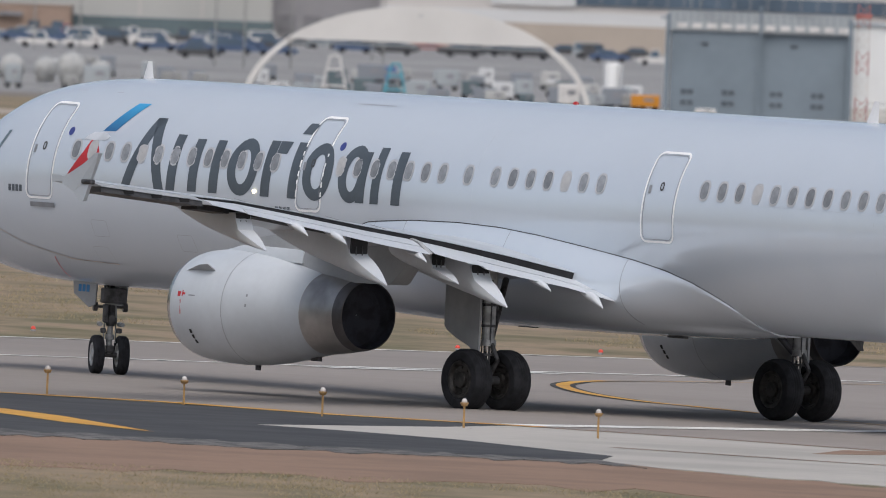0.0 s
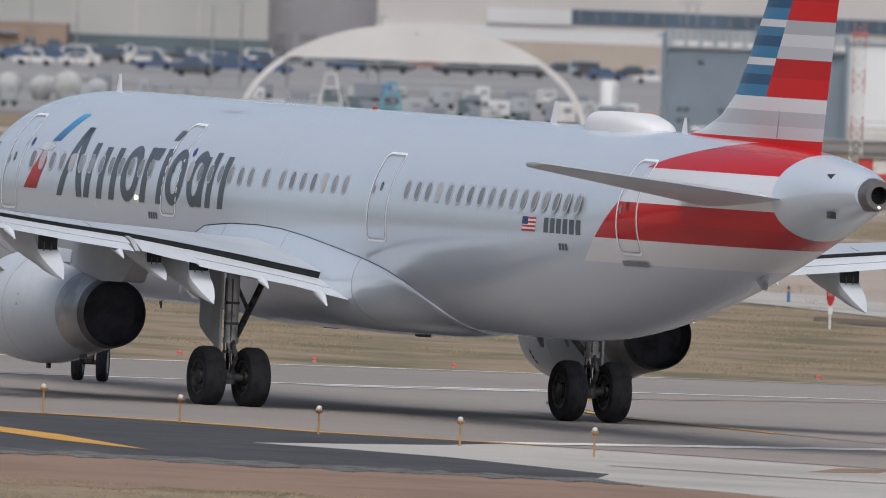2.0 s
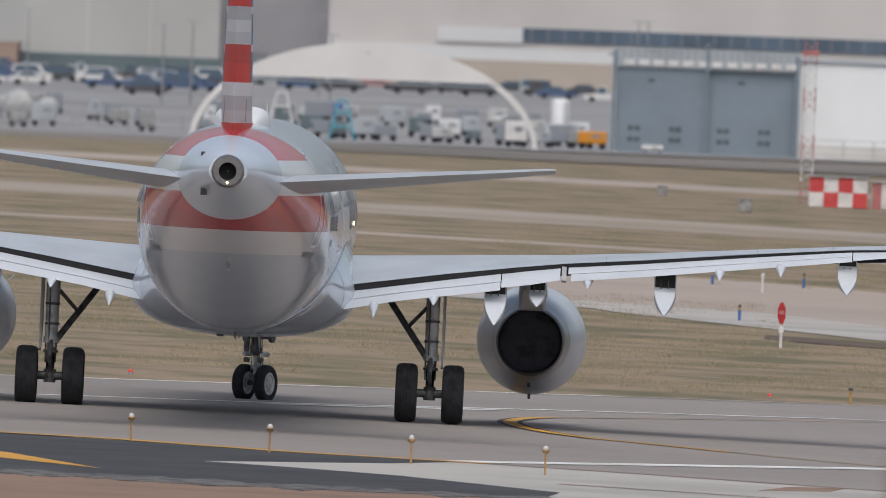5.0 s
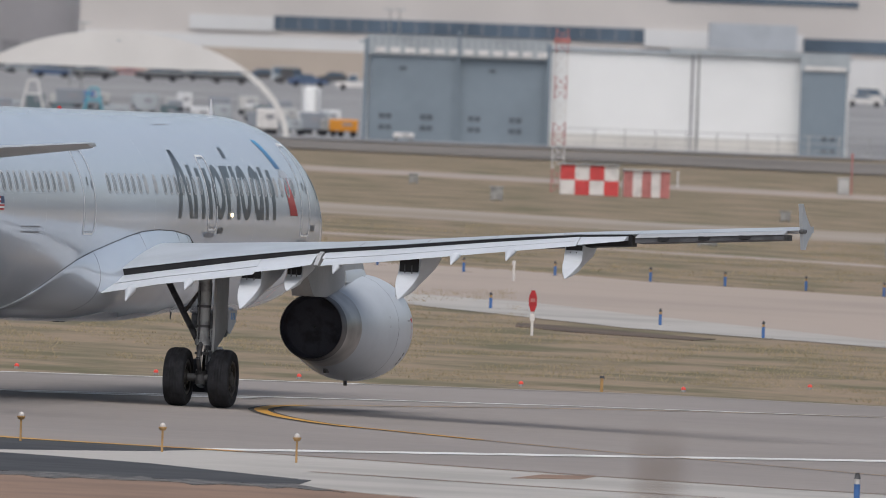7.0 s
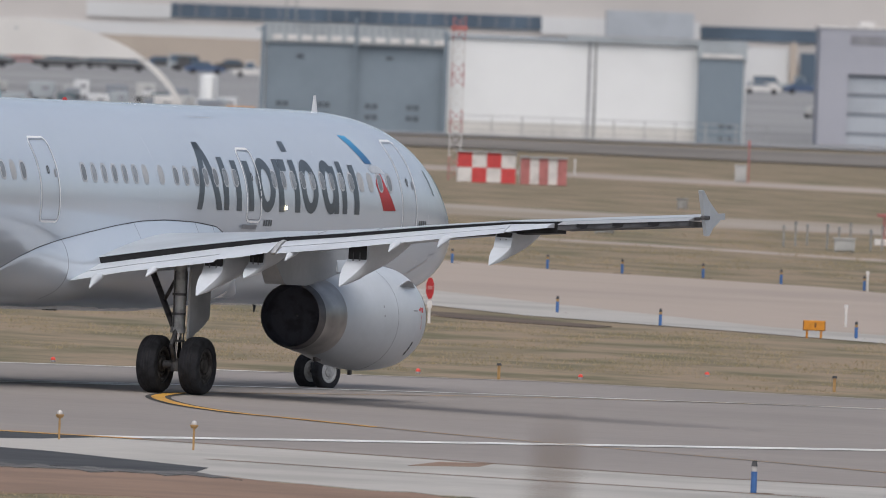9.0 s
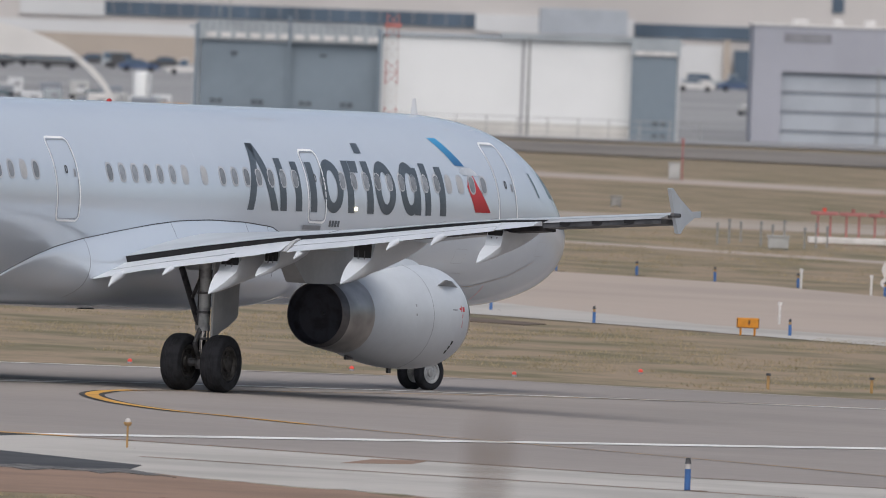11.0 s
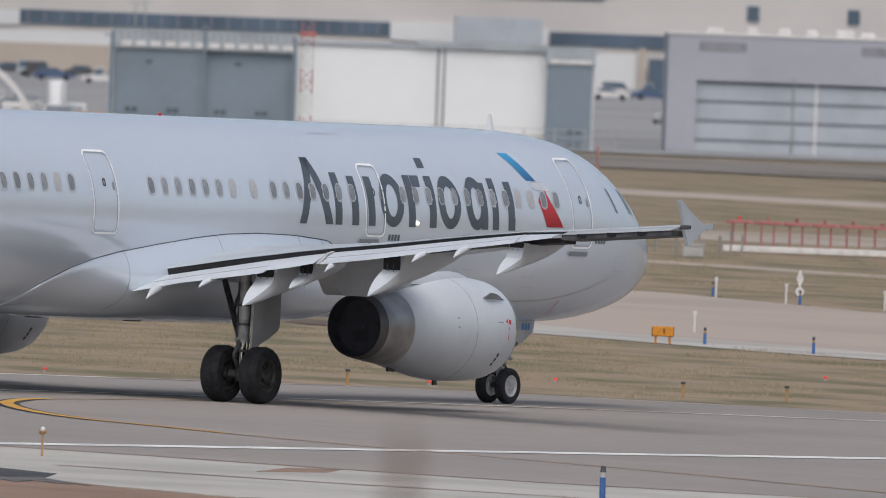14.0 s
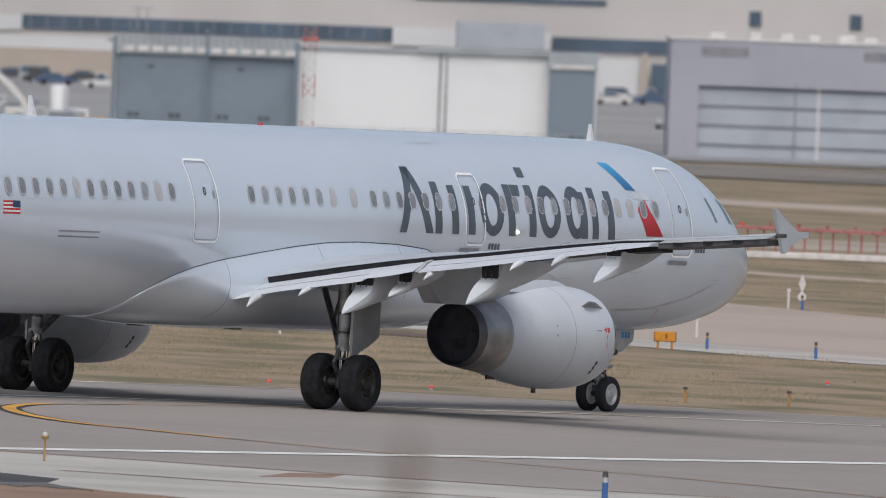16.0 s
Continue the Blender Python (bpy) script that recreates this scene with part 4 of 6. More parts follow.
def build_engine(side):
    cy, cz = side * 5.75, 1.70
    bm = B()
    revolve(bm, ((15.82, 1.0), (16.0, 1.045), (16.4, 1.085), (17.0, 1.105), (17.6, 1.085), (18.2, 1.03), (18.8, 0.94), (19.2, 0.865), (19.62, 0.79)), cy, cz)
    e = part("engine", bm, cowl_paint, plane, "pale grey engine cowl", smooth=True)
    bm = B()
    revolve(bm, ((16.6, 0.80), (16.1, 0.80), (15.8, 0.83), (15.68, 0.87), (15.64, 0.91), (15.68, 0.955), (15.82, 1.002)), cy, cz)
    part("inlet_lip", bm, lip_metal, e, "polished inlet lip", smooth=True)
    bm = B()
    revolve(bm, ((19.60, 0.794), (19.85, 0.772), (20.1, 0.745), (20.3, 0.72), (20.5, 0.692), (20.51, 0.68)), cy, cz)
    part("nozzle", bm, nozzle_metal, e, "bare-metal exhaust nozzle", smooth=True)
    bm = B()
    revolve(bm, ((20.47, 0.694), (20.54, 0.688), (20.66, 0.672), (20.75, 0.655), (20.76, 0.642), (20.7, 0.638), (19.6, 0.63)), cy, cz)
    part("nozzle_end", bm, burnt_metal, e, "burnt dark end of the exhaust nozzle", smooth=True)
    # shallow core whose dark colour stands in for a deep shaded nozzle
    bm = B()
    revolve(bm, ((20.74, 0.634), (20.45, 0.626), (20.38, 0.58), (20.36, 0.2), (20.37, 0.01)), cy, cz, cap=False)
    part("exhaust_core", bm, exhaust_shade, e, smooth=True)
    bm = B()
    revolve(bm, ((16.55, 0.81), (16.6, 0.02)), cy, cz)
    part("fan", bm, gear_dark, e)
    for s in (17.55,):
        bm = B()
        r = float(np.interp(s, (16, 16.4, 17.0, 17.6), (1.045, 1.085, 1.105, 1.10)))
        revolve(bm, ((s, r + 0.001), (s + 0.006, r + 0.004), (s + 0.012, r + 0.001)), cy, cz)
        part("cowl_seam", bm, line_grey, e)
    # strake on the inboard shoulder and outboard
    for sg in (1, -1):
        bm = B()
        t = radians(38)
        o = lambda r, s, dy=0.0: P(s, cy + sg * (r * math.cos(t)) + dy, cz + r * math.sin(t))
        va = [o(1.03, 16.05, -0.015), o(1.26, 16.7, -0.015), o(1.30, 17.0, -0.015), o(1.04, 17.05, -0.015)]
        vb = [o(1.03, 16.05, 0.015), o(1.26, 16.7, 0.015), o(1.30, 17.0, 0.015), o(1.04, 17.05, 0.015)]
        loft(bm, [va, vb])
        part("strake", bm, under_paint, e, "grey cowl strake")
    # pylon
    bm = B()
    loft(bm, [[P(s, cy + side * dy, z) for dy, z in ((-w, z0), (w, z0), (w, z1), (-w, z1))] for s, w, z0, z1 in
              ((16.5, 0.10, 2.72, 2.82), (17.2, 0.2, 2.66, 3.02), (18.6, 0.24, 2.5, 3.2), (19.6, 0.26, 2.35, 3.2), (20.4, 0.27, 2.32, 3.1), (21.6, 0.24, 2.33, 3.05), (21.72, 0.22, 2.38, 3.05), (22.1, 0.18, 2.74, 3.0), (22.8, 0.08, 2.78, 2.95))])
    part("pylon", bm, pylon_paint, plane, smooth=True)
    bm = B()
    loft(bm, [[P(s, cy + w * math.cos(math.pi * i / 8), 2.62 + (zt - 2.62) * math.sin(math.pi * i / 8)) for i in range(9)] for s, w, zt in ((16.15, 0.05, 2.72), (16.5, 0.17, 2.85), (16.9, 0.25, 2.96), (17.3, 0.29, 3.02), (17.8, 0.3, 3.02), (18.4, 0.3, 3.06), (19.0, 0.29, 3.12))])
    part("pylon_front", bm, cowl_paint, plane, "pale rounded front of the pylon", smooth=True)
    # marks and drain
    for k, (s, ang, w, h, m) in enumerate(((16.12, 8, 0.10, 0.10, red_paint), (16.27, 8, 0.03, 0.12, red_paint), (16.27, 10, 0.16, 0.04, red_paint), (16.5, 9, 0.2, 0.025, line_grey), (16.22, -10, 0.025, 0.28, red_paint), (16.45, -30, 0.07, 0.09, dark), (16.47, -36, 0.07, 0.09, dark), (16.49, -42, 0.07, 0.09, dark), (18.3, 12, 0.06, 0.05, line_grey), (18.3, 2, 0.06, 0.05, line_grey))):
        for sg in (1, -1):
            bm = B()
            r = float(np.interp(s, (15.82, 16, 16.4, 17.0, 17.6), (1.0, 1.045, 1.085, 1.105, 1.10))) + 0.008
            a0 = radians(ang)
            da = h / r
            q = [P(s + dx, cy + sg * r * math.cos(a0 + da * v), cz + r * math.sin(a0 + da * v)) for dx, v in ((0, 0), (w, 0), (w, 1), (0, 1))]
            bm.faces.new([bm.verts.new(v) for v in q])
            part("cowl_mark", bm, m, e)
    for s, dz, ln in ((17.4, 1.13, 0.12), (19.2, 0.87, 0.3)):
        bm = B()
        box(bm, GEAR - s, cy, cz - dz, ln, 0.06, 0.12, 0.01)
        part("drain_mast", bm, gear_dark, e)


for side in (1, -1):
    build_engine(side)


# ---- tail
def build_tail():
    bm = B()
    n = 10

    def fin_ring(z, l, t, w):
        fs = [0.5 - 0.5 * math.cos(math.pi * i / n) for i in range(n + 1)]
        th = lambda f: 5 * w * (0.2969 * math.sqrt(f) - 0.126 * f - 0.3516 * f * f + 0.2843 * f ** 3 - 0.1036 * f ** 4)
        return [P(l + f * (t - l), th(f), z) for f in fs] + [P(l + f * (t - l), -th(f), z) for f in reversed(fs)]

    loft(bm, [fin_ring(*r) for r in ((5.45, 34.9, 41.62, 0.62), (5.82, 35.25, 41.68, 0.6), (5.98, 36.15, 41.72, 0.6), (6.25, 36.98, 41.76, 0.6), (6.66, 37.62, 41.82, 0.58),
                                     (7.4, 38.2, 41.95, 0.55), (8.2, 38.76, 42.08, 0.5), (10.0, 40.0, 42.45, 0.4), (11.6, 41.1, 42.8, 0.28), (11.76, 41.5, 42.78, 0.2))])
    part("fin", bm, fin_paint, plane, "fin with grey, red and blue bands", smooth=True)
    bm = B()
    for sg in (1, -1):
        tube(bm, P(40.0, sg * 0.215, 5.9), P(40.55, sg * 0.15, 9.5), 0.008, seg=6)
    part("rudder_seam", bm, line_grey, plane)
    for side in (1, -1):
        bm = B()
        rings = []
        for y, l, t, z in ((0.6, 38.0, 42.0, 4.72), (1.2, 38.4, 42.12, 4.78), (3.5, 40.1, 42.62, 5.0), (5.8, 41.75, 43.1, 5.22), (6.1, 42.0, 43.15, 5.25), (6.23, 42.3, 43.12, 5.26)):
            c = t - l
            fs = [0.5 - 0.5 * math.cos(math.pi * i / n) for i in range(n + 1)]
            th = lambda f: 0.5 * c * (0.2969 * math.sqrt(f) - 0.126 * f - 0.3516 * f * f + 0.2843 * f ** 3 - 0.1036 * f ** 4)
            rings.append([P(l + f * c, side * y, z + th(f) + 0.03 * c * (f - 0.75)) for f in fs] + [P(l + f * c, side * y, z - th(f) + 0.03 * c * (f - 0.75)) for f in reversed(fs)])
        loft(bm, rings)
        part("tailplane", bm, wing_paint, plane, "grey tailplane with a red root underneath", smooth=True)
    bm = B()
    revolve(bm, ((44.1, 0.325), (44.35, 0.305), (44.5, 0.27), (44.5, 0.17), (44.45, 0.168)), 0, 4.965, 32)
    part("exhaust_ring", bm, mat("ring_metal", (0.22, 0.21, 0.21), 0.45, 0.6, 0.1, 4), plane, smooth=True)
    bm = B()
    revolve(bm, ((44.48, 0.166), (44.24, 0.15), (44.23, 0.01)), 0, 4.965, 24)
    part("exhaust_pipe", bm, dark, plane)
    bm = B()
    ico(bm, P(44.5, 0.0, 4.745), 0.026, 2)
    part("tail_light", bm, lamp_glow, plane)
    for z, y in ((5.25, 0.46), (4.55, 0.44)):
        bm = B()
        box(bm, GEAR - 43.35, y + 0.02, z, 0.17, 0.12, 0.13)
        part("tail_vent", bm, gear_dark, plane)
    # tail skid and drain
    bm = B()
    loft(bm, [[P(38.9, -0.06, 3.25), P(38.9, 0.06, 3.25), P(39.3, 0.06, 3.35), P(39.3, -0.06, 3.35)], [P(39.25, -0.03, 3.02), P(39.25, 0.03, 3.02), P(39.38, 0.03, 3.06), P(39.38, -0.03, 3.06)]])
    part("tail_drain", bm, gear_grey, plane)


build_tail()


def build_top():
    """Aerials, beacon and the dome on the roof, and small masts under the belly."""
    def blade(name, s, z, h, chord, sweep, m, down=False):
        bm = B()
        k = -1 if down else 1
        loft(bm, [[P(s, 0.0, z), P(s + chord * 0.5, 0.025, z), P(s + chord, 0, z), P(s + chord * 0.5, -0.025, z)],
                  [P(s + sweep, 0.0, z + k * h), P(s + sweep + chord * 0.2, 0.01, z + k * h), P(s + sweep + chord * 0.4, 0, z + k * h), P(s + sweep + chord * 0.2, -0.01, z + k * h)]])
        part(name, bm, m, plane)
    blade("blade_aerial", 5.75, 5.83, 0.36, 0.34, -0.12 + 0.25, white_paint)
    blade("blade_aerial", 28.4, 5.86, 0.42, 0.36, 0.22, white_paint)
    blade("blade_aerial", 34.9, 5.85, 0.30, 0.3, 0.12, white_paint)
    blade("belly_aerial", 28.2, 1.75, 0.2, 0.4, 0.3, gear_dark, True)
    blade("belly_aerial", 29.6, 1.75, 0.14, 0.25, 0.2, gear_dark, True)
    blade("belly_aerial", 8.6, 1.75, 0.16, 0.2, 0.1, gear_dark, True)
    bm = B()
    bmesh.ops.create_uvsphere(bm, u_segments=20, v_segments=12, radius=1, matrix=Matrix.Translation(P(19.5, 0, 5.87)) @ Matrix.Diagonal((0.08, 0.05, 0.055, 1)))
    part("beacon", bm, beacon_red, plane, "red anti-collision beacon", smooth=True)
    bm = B()
    rings = []
    for k in range(15):
        f = k / 14
        env = min(1.0, (f / 0.12) ** 0.5 if f < 0.12 else 1.0) * min(1.0, ((1 - f) / 0.42) ** 0.6)
        w, h = 0.02 + 0.52 * env ** 0.6, 0.02 + 0.375 * env ** 0.8
        rings.append([P(31.0 + 3.2 * f, w * math.copysign(abs(math.cos(t)) ** 0.6, math.cos(t)), 5.78 + h * math.copysign(abs(math.sin(t)) ** 0.6, math.sin(t)) * (1 if math.sin(t) > 0 else 0.3))
                      for t in [2 * math.pi * i / 24 for i in range(24)]])
    loft(bm, rings)
    part("radome_dome", bm, white_paint, plane, "white rounded satellite dome", smooth=True)
    for s, y in ((19.0, 0.5), (21.2, -0.6), (23.5, 0.4)):
        bm = B()
        box(bm, GEAR - s, y, 1.572, 0.5, 0.14, 0.05, 0.015)
        part("belly_vent", bm, gear_dark, plane)


build_top()


# ---- landing gear
WHEEL_R, NOSE_R = 0.585, 0.38


def wheel(name, parent, at, r, w, hub, hub_r):
    """A tyre on a hub, turning about y."""
    bm = B()
    prof = ((0.62, 0.42), (0.66, 0.48), (0.8, 0.5), (0.92, 0.47), (0.985, 0.36), (1.0, 0.18), (1.0, -0.18), (0.985, -0.36), (0.92, -0.47), (0.8, -0.5), (0.66, -0.48), (0.62, -0.42))
    n = 40
    loft(bm, [[(r * k[0] * math.cos(2 * math.pi * i / n), w * k[1], r * k[0] * math.sin(2 * math.pi * i / n)) for i in range(n)] for k in prof], cap0=False, cap1=False)
    for gy in (-0.2, -0.07, 0.07, 0.2):
        loft(bm, [[((r + d) * math.cos(2 * math.pi * i / n), w * (gy + dy), (r + d) * math.sin(2 * math.pi * i / n)) for i in range(n)] for d, dy in ((0.001, -0.045), (0.006, -0.03), (0.006, 0.03), (0.001, 0.045))], cap0=False, cap1=False)
    wh = part(name, bm, tyre_rubber, parent, "worn black tyre", smooth=True)
    wh.location = at
    bm = B()
    for sg in (1, -1):
        loft(bm, [[(k[0] * r * math.cos(2 * math.pi * i / 28), sg * w * k[1], k[0] * r * math.sin(2 * math.pi * i / 28)) for i in range(28)] for k in ((0.63, 0.40), (0.60, 0.44), (0.52, 0.42), (0.46, 0.30), (0.28, 0.30), (0.25, 0.42), (0.12, 0.46))], cap0=False, cap1=True)
        for i in range(8):
            a = 2 * math.pi * i / 8
            tube(bm, (0.38 * r * math.cos(a), sg * w * 0.28, 0.38 * r * math.sin(a)), (0.38 * r * math.cos(a), sg * w * 0.35, 0.38 * r * math.sin(a)), 0.05 * r, seg=8)
    part("hub", bm, hub, wh, smooth=True)
    return wh


wheels, gears = [], []


def build_main_gear(side):
    y = side * 3.795
    bm = B()
    tube(bm, (0, y, 2.75), (0, y, 1.28), 0.135, 0.125, 18)
    tube(bm, (0, y, 1.36), (0, y, 1.24), 0.155, seg=18)
    g = part("main_gear", bm, gear_grey, plane, "grey main gear leg", smooth=True)
    bm = B()
    tube(bm, (0, y, 1.3), (0, y, 0.62), 0.085, seg=16)
    part("piston", bm, chrome, g, smooth=True)
    bm = B()
    tube(bm, (0, y - 0.5, WHEEL_R), (0, y + 0.5, WHEEL_R), 0.085, seg=14)
    tube(bm, (0, y, 0.72), (0, y, 0.45), 0.12, seg=14)
    part("axle", bm, gear_dark, g)
    bm = B()
    tube(bm, (0.02, y - side * 0.06, 1.25), (0.75, y - side * 0.95, 2.5), 0.065, seg=12)
    tube(bm, (0.4, y - side * 0.5, 1.88), (0.02, y - side * 0.12, 2.3), 0.04, seg=10)
    part("side_stay", bm, gear_dark, g)
    bm = B()
    tube(bm, (-0.1, y, 1.3), (-0.33, y, 0.98), 0.05, 0.04, 10)
    tube(bm, (-0.33, y, 0.98), (-0.1, y, 0.68), 0.04, 0.05, 10)
    part("torque_link", bm, gear_dark, g)
    bm = B()
    for dy, dx in ((0.13, 0.05), (-0.12, 0.07), (0.06, -0.14)):
        tube(bm, (dx, y + dy, 2.5), (dx * 0.9, y + dy * 0.8, 0.85), 0.016, seg=6)
    for z in (1.05, 1.6, 2.0):
        tube(bm, (0, y, z), (0, y, z + 0.05), 0.15, seg=14)
    part("hydraulic_line", bm, gear_dark, g)
    bm = B()
    out = [(20.92, 2.75), (22.0, 2.75), (22.0, 1.12), (21.9, 1.08), (21.7, 1.22), (21.3, 1.36), (20.98, 1.52), (20.92, 1.6)]
    prism(bm, out, lambda s, z: P(s, y + side * 0.20, z), lambda s, z: P(s, y + side * 0.25, z))
    part("gear_door", bm, under_paint, g, "flat grey gear door beside the leg")
    for dy in (0.465, -0.465):
        wheels.append((wheel("wheel", g, (0, y + dy, WHEEL_R), WHEEL_R, 0.43, hub_dark, 0.6), WHEEL_R))


for side in (1, -1):
    build_main_gear(side)


def build_nose_gear():
    bm = B()
    tube(bm, (0, 0, 1.85), (0, 0, 0.95), 0.095, 0.085, 16)
    tube(bm, (0, 0, 1.12), (0, 0, 1.0), 0.13, seg=16)
    tube(bm, (-0.14, 0, 1.1), (0.14, 0, 1.1), 0.07, seg=10)
    g = part("nose_gear", bm, gear_dark, plane, "dark grey steerable nose gear leg", smooth=True)
    g.location = (GEAR - 5.07, 0, 0)
    bm = B()
    tube(bm, (0, 0, 1.0), (0, 0, 0.4), 0.055, seg=14)
    part("piston", bm, gear_grey, g, smooth=True)
    bm = B()
    tube(bm, (0, -0.3, NOSE_R), (0, 0.3, NOSE_R), 0.05, seg=12)
    box(bm, -0.06, 0, 0.5, 0.16, 0.16, 0.14, 0.02)
    part("axle", bm, gear_dark, g)
    bm = B()
    tube(bm, (0.08, 0, 0.95), (0.28, 0, 0.75), 0.035, seg=8)
    tube(bm, (0.28, 0, 0.75), (0.08, 0, 0.5), 0.035, seg=8)
    box(bm, -0.1, 0.16, 0.86, 0.12, 0.1, 0.1, 0.02)
    box(bm, -0.1, -0.16, 0.86, 0.12, 0.1, 0.1, 0.02)
    part("torque_link", bm, gear_dark, g)
    bm = B()
    for sg in (1, -1):
        tube(bm, (0.1, sg * 0.26, 1.32), (0.1, sg * 0.34, 1.32), 0.09, seg=14)
    box(bm, 0.06, 0, 1.32, 0.06, 0.6, 0.05)
    part("taxi_light", bm, gear_dark, g)
    bm = B()
    box(bm, -0.22, 0.0, 1.55, 0.22, 0.5, 0.3, 0.03)
    box(bm, -0.16, 0.14, 1.2, 0.1, 0.1, 0.35, 0.02)
    part("actuator_box", bm, gear_dark, g)
    bm = B()
    for sg in (1, -1):
        tube(bm, (0.05, sg * 0.1, 1.8), (0.03, sg * 0.12, 0.62), 0.014, seg=6)
        tube(bm, (-0.12, sg * 0.22, 0.98), (0.16, sg * 0.2, 0.98), 0.045, seg=10)
        tube(bm, (-0.1, sg * 0.06, 1.75), (-0.05, sg * 0.1, 1.05), 0.02, seg=6)
    part("steering_cylinder", bm, gear_grey, g)
    bm = B()
    tube(bm, (0, 0, 0.78), (0, 0, 0.68), 0.09, seg=14)
    tube(bm, (0, 0, 1.42), (0, 0, 1.36), 0.12, seg=14)
    part("collar", bm, gear_grey, g)
    bm = B()
    tube(bm, (0.02, 0, 1.3), (0.75, 0, 1.85), 0.045, seg=10)
    part("drag_stay", bm, gear_dark, g)
    for dy in (0.25, -0.25):
        wheels.append((wheel("wheel", g, (0, dy, NOSE_R), NOSE_R, 0.22, hub_white, 0.6), NOSE_R))
    for sg in (1, -1):
        bm = B()
        prism(bm, ((4.3, 1.85), (5.1, 1.85), (5.05, 1.36), (4.85, 1.3), (4.36, 1.55)), lambda s, z: P(s, sg * 0.36, z), lambda s, z: P(s, sg * 0.39, z))
        d = part("nose_gear_door", bm, under_paint, plane)
        for k in range(3):
            bm = B()
            patch_y = sg * 0.395
            vs = [(GEAR - 4.5 - 0.13 * k, patch_y, 1.6), (GEAR - 4.6 - 0.13 * k, patch_y, 1.6), (GEAR - 4.6 - 0.13 * k, patch_y, 1.74), (GEAR - 4.5 - 0.13 * k, patch_y, 1.74)]
            bm.faces.new([bm.verts.new(v) for v in vs])
            part("marking_bar", bm, blue_paint, d)
    return g


nose_gear = build_nose_gear()

# ------------------------------------------------------------------ airfield furniture
cart_white = mat("dull_white", (0.46, 0.46, 0.45), 0.7, 0, 0.15, 0.8, fine=3)
lens_white = mat("lens_white", (0.58, 0.55, 0.53), 0.25, 0, 0.05, 5)
post_tan = mat("tan_stake", (0.43, 0.26, 0.105), 0.6, 0, 0.1, 8)
post_blue = mat("blue_marker", (0.05, 0.14, 0.36), 0.5, 0, 0.1, 6)
red_lens = mat("red_lens", (0.7, 0.07, 0.05), 0.3, 0, 0.05, 5, emit=((1.0, 0.12, 0.08), 0.12))
sign_red = mat("sign_red", (0.42, 0.02, 0.025), 0.5, 0, 0.08, 6)
sign_orange = mat("sign_orange", (0.62, 0.25, 0.02), 0.5, 0, 0.06, 6)
mast_red = mat("mast_red", (0.45, 0.17, 0.16), 0.6, 0, 0.1, 3)
mast_white = mat("mast_white", (0.68, 0.66, 0.64), 0.6, 0, 0.08, 3)
steel = mat("galvanised_steel", (0.36, 0.36, 0.35), 0.5, 0.5, 0.15, 4)
disc_mat = mat("base_disc", (0.20, 0.15, 0.10), 0.8, 0, 0.15, 4)


def near(x, y, z=0.0):
    """A spot on the sloping near field."""
    return pose(x, y, field_z(x, y) + z)


def edge_light(x, y):
    r = root("edge_light", near(x, y), "runway edge light on a thin tan stake", "airfield light", "edge lights along the shoulder")
    bm = B()
    tube(bm, (0, 0, 0), (0, 0, 0.42), 0.022, 0.02, 10)
    part("stake", bm, post_tan, r)
    bm = B()
    tube(bm, (0, 0, 0.41), (0, 0, 0.455), 0.05, 0.075, 12)
    tube(bm, (0, 0, 0.455), (0, 0, 0.475), 0.078, 0.078, 12)
    part("collar", bm, post_tan, r)
    bm = B()
    bmesh.ops.create_uvsphere(bm, u_segments=14, v_segments=8, radius=1, matrix=Matrix.Translation((0, 0, 0.49)) @ Matrix.Diagonal((0.055, 0.055, 0.062, 1)))
    part("lens", bm, lens_white, r, "clear ribbed lens", smooth=True)
    bm = B()
    tube(bm, (0, 0, 0.0), (0, 0, 0.012), 0.16, seg=16)
    part("base_plate", bm, disc_mat, r)
    return r


for x, y in ((-10.3, 467.5), (-7.68, 464.0), (-5.06, 460.2), (-2.43, 456.8), (0.03, 453.5)):
    edge_light(x, y)


def marker_post(x, y, h=0.42):
    r = root("marker_post", near(x, y), "blue reflective taxiway marker post with a dark cap", "marker post", "blue taxiway markers")
    k = h / 0.42
    bm = B()
    tube(bm, (0, 0, 0), (0, 0, 0.30 * k), 0.042 * k, seg=12)
    part("sleeve", bm, post_blue, r)
    bm = B()
    tube(bm, (0, 0, 0.30 * k), (0, 0, 0.37 * k), 0.036 * k, seg=12)
    part("band", bm, lens_white if h > 0.5 else post_tan, r)
    bm = B()
    tube(bm, (0, 0, 0.37 * k), (0, 0, 0.45 * k), 0.045 * k, 0.03 * k, 12)
    part("cap", bm, gear_dark, r)
    bm = B()
    tube(bm, (0, 0, 0), (0, 0, 0.015), 0.28 * k, seg=14)
    part("base_plate", bm, disc_mat, r)


marker_post(9.96, 442.0, 0.55)
for x, y in ((5.08, 677.5), (9.47, 662), (11.95, 647.8), (16.91, 643), (19.5, 636), (4.8, 757), (10.47, 757.6), (12.71, 756), (15.15, 755.5), (17.4, 750.5), (19.77, 745.5), (22.09, 736), (24.6, 727), (2.2, 763), (7.6, 760), (24.4, 628)):
    marker_post(x, y)


